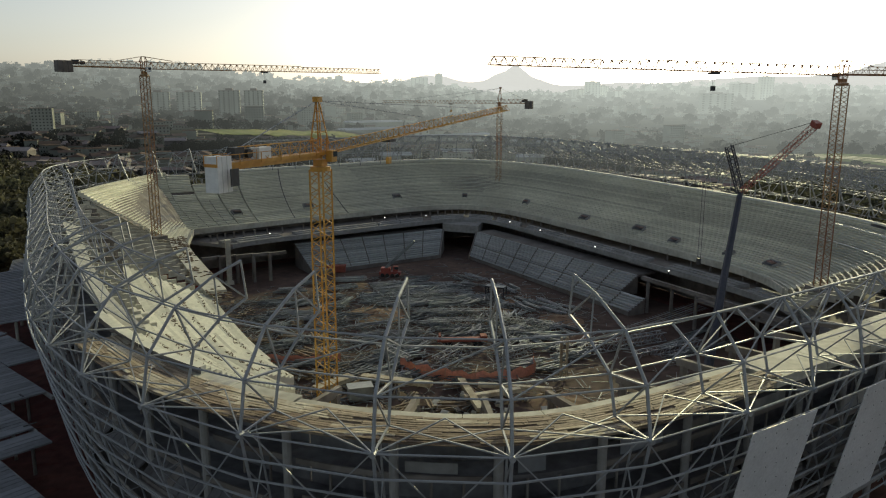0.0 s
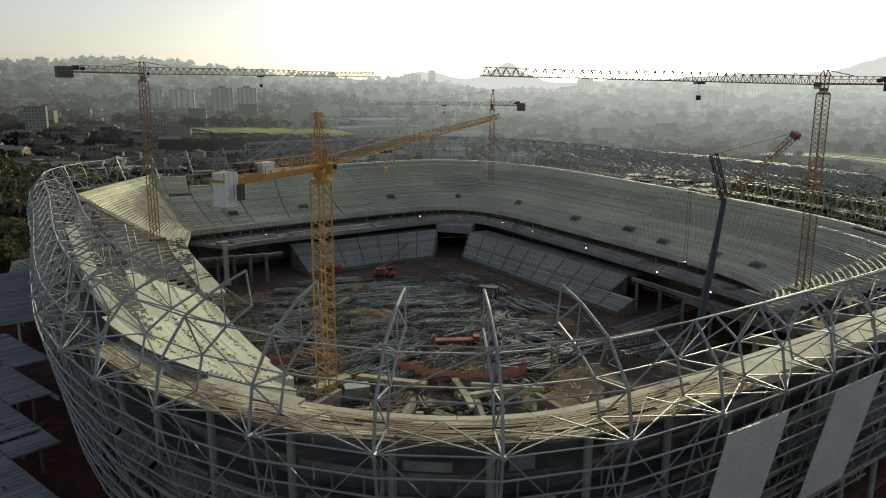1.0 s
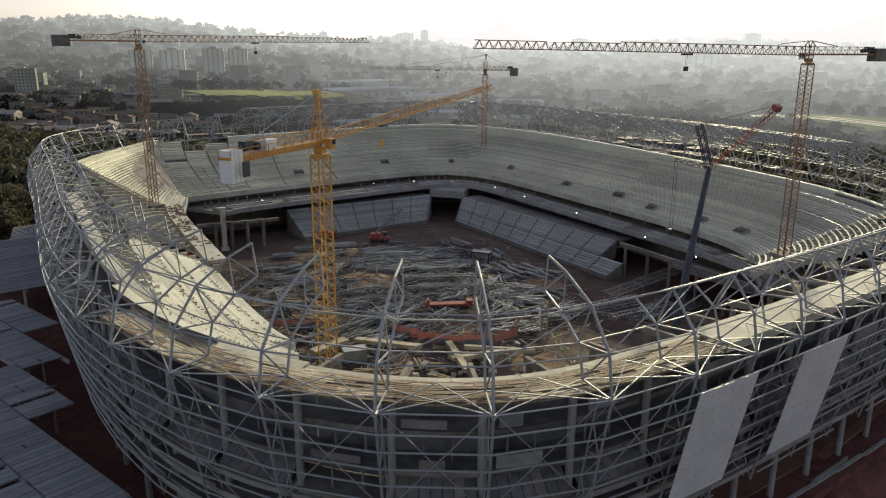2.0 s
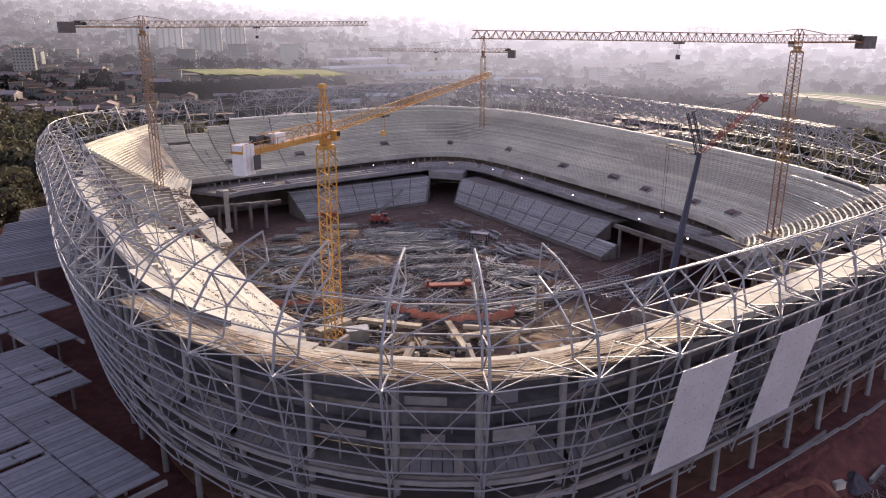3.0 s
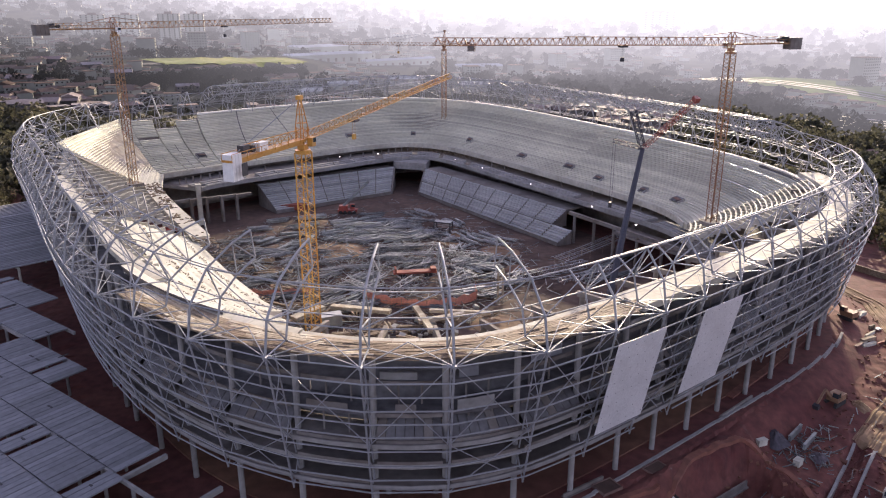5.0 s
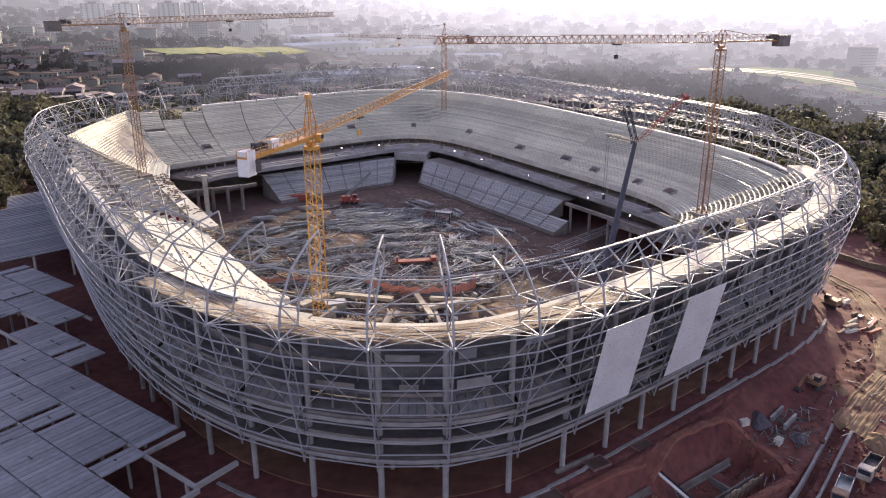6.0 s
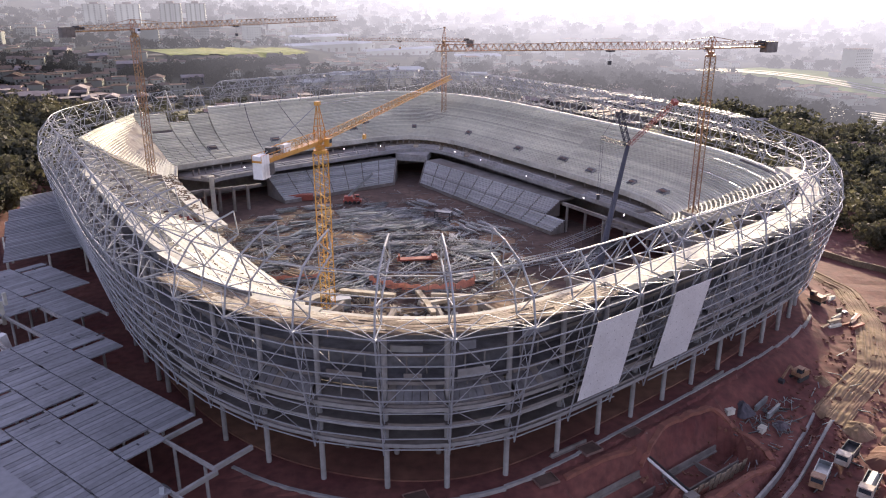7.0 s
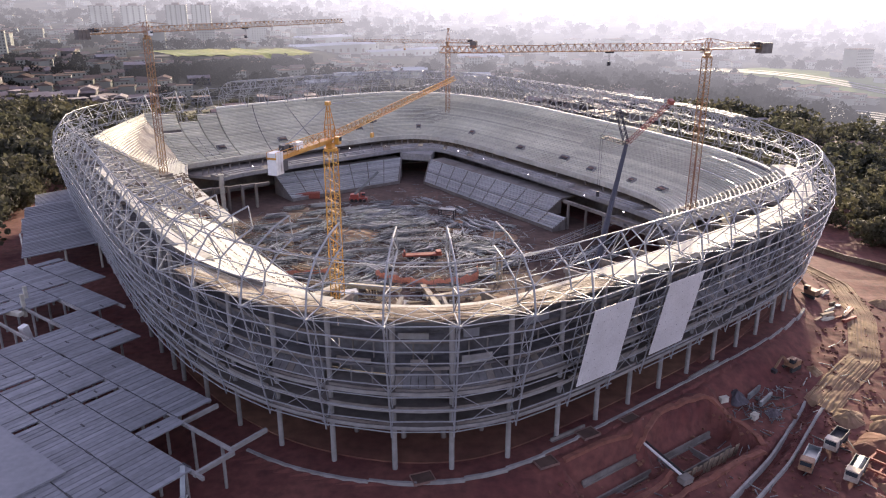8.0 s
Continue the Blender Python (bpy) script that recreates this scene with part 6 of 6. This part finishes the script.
def truck(x, y, rz, bed_mat, cab_mat, label, load=None):
    t = thing("truck", label, "truck", "trucks", at=(x, y, height(x, y) + 0.2), rz=rz)
    Piece().box((0, 0, 0.9), (8.4, 2.2, 0.35)).make("chassis", DARK, t)
    cab = Piece().box((3.3, 0, 2.0), (2.0, 2.5, 2.3)).box((4.1, 0, 1.3), (0.6, 2.5, 0.9)).make("cab", cab_mat, t)
    Piece().box((4.27, 0, 2.45), (0.1, 2.1, 0.9)).make("windscreen", GLASS, cab)
    m = Piece().box((-1.1, 0, 1.3), (5.8, 2.5, 0.25))
    for s in (-1.2, 1.2):
        m.box((-1.1, s, 1.9), (5.8, 0.12, 1.2))
    m.box((1.75, 0, 1.95), (0.12, 2.5, 1.3)).box((-4.0, 0, 1.8), (0.12, 2.5, 1.0)).make("bed", bed_mat, t)
    if load:
        Piece().sweep([[(a, -1.1, 1.5), (a, -0.5, 2.5), (a, 0.4, 2.6), (a, 1.1, 1.5)] for a in (-3.8, -2, 0, 1.6)]).make("load", load, t)
    for k in (3.0, -1.8, -3.1):
        for s in (-1.1, 1.1):
            Piece().tube((k, s - 0.18, 0.55), (k, s + 0.18, 0.55), 0.55, 12).make("wheel", RUBBER, t)


excavator(84.5, 112, 215)
excavator(107, 150, 120)
truck(82.3, 85.2, 225, DARK, DUSTY, "white tipper truck parked on the clay")
truck(73.5, 78.6, 232, STEEL_DULL, OCHRE, "dusty ochre truck with an empty grey bed")
truck(81.2, 75.3, 228, STEEL_DULL, DUSTY, "white truck loaded with sheets", STEEL)
m = thing("lifting_skid", "open red steel lifting skid on the ground", "steel skid", at=(88, 77, height(88, 77)), rz=40)
for k in range(3):
    Piece().box((0, -3 + 3 * k, 1.0), (9, 0.4, 0.5)).make("rail", RED_BOX, m)
for k in (-4, 0, 4):
    Piece().box((k, 0, 1.45), (0.4, 6.4, 0.4)).make("cross_bar", RED_BOX, m)
rnd = random.Random(31)
for k in range(110):
    x, y = rnd.uniform(94, 121), rnd.uniform(134, 172)
    if outside(x, y) < 3 or (abs(x - 122) < 6 and y < 175 and y > 140):
        continue
    z, a = height(x, y), rnd.uniform(20, 60)
    w, d, h = rnd.uniform(1.2, 5.5), rnd.uniform(0.25, 1.2), rnd.uniform(0.2, 1.0)
    mat = (CONCRETE, RED_BOX, WOOD, PALE_BOARD, STEEL, FORMWORK)[k % 6]
    m = Piece().box((x, y, z + h / 2), (w, d, h), a).box((x, y, z + h + 0.08), (w * 1.03, d * 1.06, 0.12), a)
    tagged(m.make("building_crate", mat), "crate of building material on the clay", "building crate", "building crates")
for k in range(16):
    x, y = rnd.uniform(120, 165), rnd.uniform(120, 182)
    a = rnd.uniform(-10, 60)
    t = thing("site_cabin", "low site cabin with a pale flat roof", "cabin", "site cabins", at=(x, y, height(x, y)), rz=a)
    w = rnd.uniform(4, 9)
    Piece().box((0, 0, 1.2), (w, 2.5, 2.6)).make("wall", PLASTER, t)
    Piece().box((0, 0, 2.6), (w + 0.4, 2.9, 0.2)).make("roof", CONCRETE if k % 2 else RED_BOX, t)
for x, y, w, d, a in ((62, 96, 2.0, 1.0, 20), (68, 93, 1.8, 1.2, 40), (71, 101, 6, 0.5, 45), (73, 99, 6, 0.5, 45)):
    tagged(Piece().box((x, y, height(x, y) + 0.6), (w, d, 1.2), a).box((x, y, height(x, y) + 1.25), (w * 1.05, d * 1.1, 0.12), a).make("building_crate", CONCRETE if w < 4 else STEEL_DULL), "crate of building material on the clay", "building crate", "building crates")
# concrete pipe and clods along the kerb
for line, w in (([(38, 78.5), (44, 86), (52, 91.5), (58, 95), (62, 93), (65.5, 86.5), (66, 83)], 1.3), ([(41, 66), (50, 71.5), (60, 78.5), (66, 82)], 1.0), ([(22, 70), (30, 75.5), (37, 79.5)], 1.0), ([(30, 62), (37, 67), (43, 72), (51, 77)], 0.9)):
    ribbon("clay_lip", line, w, LIP, "raised lip of fresh clay round a dug pit", 0.35, "earth bank", 0.8, 60)
ribbon("clay_bank", [(60, 108), (74, 121), (88, 137), (94, 149)], 1.6, LIP, "long bank of fresh clay below the kerb", 0.4, "earth bank", 1.0, 60)
# footings with timber rims dug beside the columns
for k, s in enumerate((19, 44, 57, 68)):
    x, y, _ = ring(s, 2.6 if k % 2 else 4.4, 0)
    t = thing("footing_form", "muddy timber form round a fresh column footing", "formwork", "footing forms", at=(x, y, height(x, y)), rz=20 + 5 * k)
    for a, b, w, d in ((0, -1.5, 4.2, 0.12), (0, 1.5, 4.2, 0.12), (-2.0, 0, 0.12, 2.8), (2.0, 0, 0.12, 2.8)):
        Piece().box((a, b, 0.2), (w, d, 0.5)).make("form_board", FORMWORK, t)
    Piece().box((0, 0, 0.15), (3.8, 2.7, 0.3)).make("wet_slab", FIELD, t)
# spider crane under the deck edge
telescopic_crane(-43, 52, 0.2, 90, WHITE, (3, 0.5, 9), "white mobile crane under the deck edge")

# scrap, clods and spoil on the clay
rnd = random.Random(53)
scrap, clods = Piece(), Piece()
for k in range(420):
    if k < 150:
        x, y = rnd.gauss(70, 4), rnd.gauss(98, 4)
    else:
        x, y = rnd.uniform(20, 105), rnd.uniform(60, 125)
    if outside(x, y) < 6:
        continue
    a, l, z = rnd.uniform(0, 3.14), rnd.uniform(0.8, 4.0), height(x, y) + 0.25
    scrap.tube((x, y, z), (x + math.cos(a) * l, y + math.sin(a) * l, z + rnd.uniform(-0.1, 0.5)), rnd.uniform(0.05, 0.14))
for k in range(2800):
    x, y = rnd.uniform(18, 125), rnd.uniform(55, 170)
    if outside(x, y) < 4:
        continue
    s = rnd.uniform(0.15, 0.6) * (1.6 if rnd.random() < 0.08 else 1)
    clods.box((x, y, height(x, y) + s * 0.2), (s * rnd.uniform(0.7, 1.6), s, s * 0.7), rnd.uniform(0, 180), rnd.uniform(-25, 25), rnd.uniform(-25, 25))
tagged(scrap.make("loose_scrap", STEEL_DULL), "scattered rods and boards on the red clay", "scrap", kind="stuff")
tagged(clods.make("clay_clods", EARTH), "loose clods of red clay over the site", "clods", kind="stuff")
for k, (x, y, w, h) in enumerate(((92, 84, 7, 2.4), (98, 92, 6, 2.0), (90, 95, 5, 1.6), (100, 80, 6, 2.6), (95, 74, 5, 1.8), (86, 70, 4, 1.4), (66, 99, 3, 1.2), (73, 95, 2.5, 1.0), (108, 104, 5, 1.6), (112, 116, 4, 1.4), (90, 112, 3, 1.0), (128, 150, 5, 1.6))):
    m = Piece()
    m.strip([[(x + math.cos(a) * w * f * (1 + 0.5 * noise.noise((math.cos(a) * 1.4, math.sin(a) * 1.4, k))), y + math.sin(a) * w * f * (1 + 0.5 * noise.noise((math.cos(a) * 1.4, math.sin(a) * 1.4, k))), height(x, y) - 0.8 + (h + 0.8) * (1 - f ** 1.4) + 0.7 * noise.noise((x + f * 5 * math.cos(a), y + f * 5 * math.sin(a), k)) * (1 - f)) for a in np.linspace(0, 2 * math.pi, 37)] for f in (0.02, 0.15, 0.3, 0.45, 0.6, 0.75, 0.9, 1.0)])
    tagged(m.make("spoil_mound", DARK_SPOIL if k in (6, 7) else TRACK if k % 3 else EARTH), "rough heap of dug spoil on the clay", "spoil heap", "spoil heaps")
# low foundation walls cast in the pits
for cx, cy, a, l, h in ((52, 79.5, 35, 20, 1.6), (50, 84.5, 35, 17, 1.4), (45.5, 78.5, 125, 5.4, 1.4), (52.5, 83.2, 125, 5.4, 1.4), (33, 70.4, 35, 18, 1.2), (31.5, 73.0, 35, 15, 1.2), (24, 78, 33, 9, 0.9), (60, 104, 40, 12, 0.8)):
    tagged(Piece().box((cx, cy, height(cx, cy) + h / 2 - 0.2), (l, 0.35, h), a).box((cx, cy, height(cx, cy) - 0.1), (l, 1.1, 0.3), a).make("foundation_wall", RAW), "muddy cast foundation wall in a dug pit", "foundation", "foundation walls")
# boards shoring the pit sides, and a pipe bridging the pit
for k in range(14):
    a = k / 13
    x, y = 41.5 + 19 * a, 70.0 + 13.4 * a
    tagged(Piece().box((x, y, height(52, 82.5) + 1.3), (1.3, 0.14, 2.4 + 0.5 * (k % 3)), 35, 8).make("shoring_board", WOOD), "upright timber board shoring the pit side", "board", "shoring boards")
p, q = (37.0, 86.0, -3.2), (45.5, 70.5, -5.2)
pump = thing("drain_pipe", "pale drain pipe with a box end across the pit", "pipe")
Piece().tube(p, q, 0.28, 8).make("pipe", WHITE, pump)
Piece().tube((p[0] + 0.7, p[1] + 0.4, p[2]), (q[0] + 0.7, q[1] + 0.4, q[2]), 0.2, 8).make("pipe", RUBBER, pump)
Piece().box((p[0] - 0.6, p[1] + 1.0, p[2] - 0.2), (2.0, 2.8, 1.5), 30).make("inlet_box", CONCRETE, pump)
Piece().box((q[0], q[1], q[2] - 0.2), (2.4, 1.8, 1.2), 30).make("sump", RAW, pump)
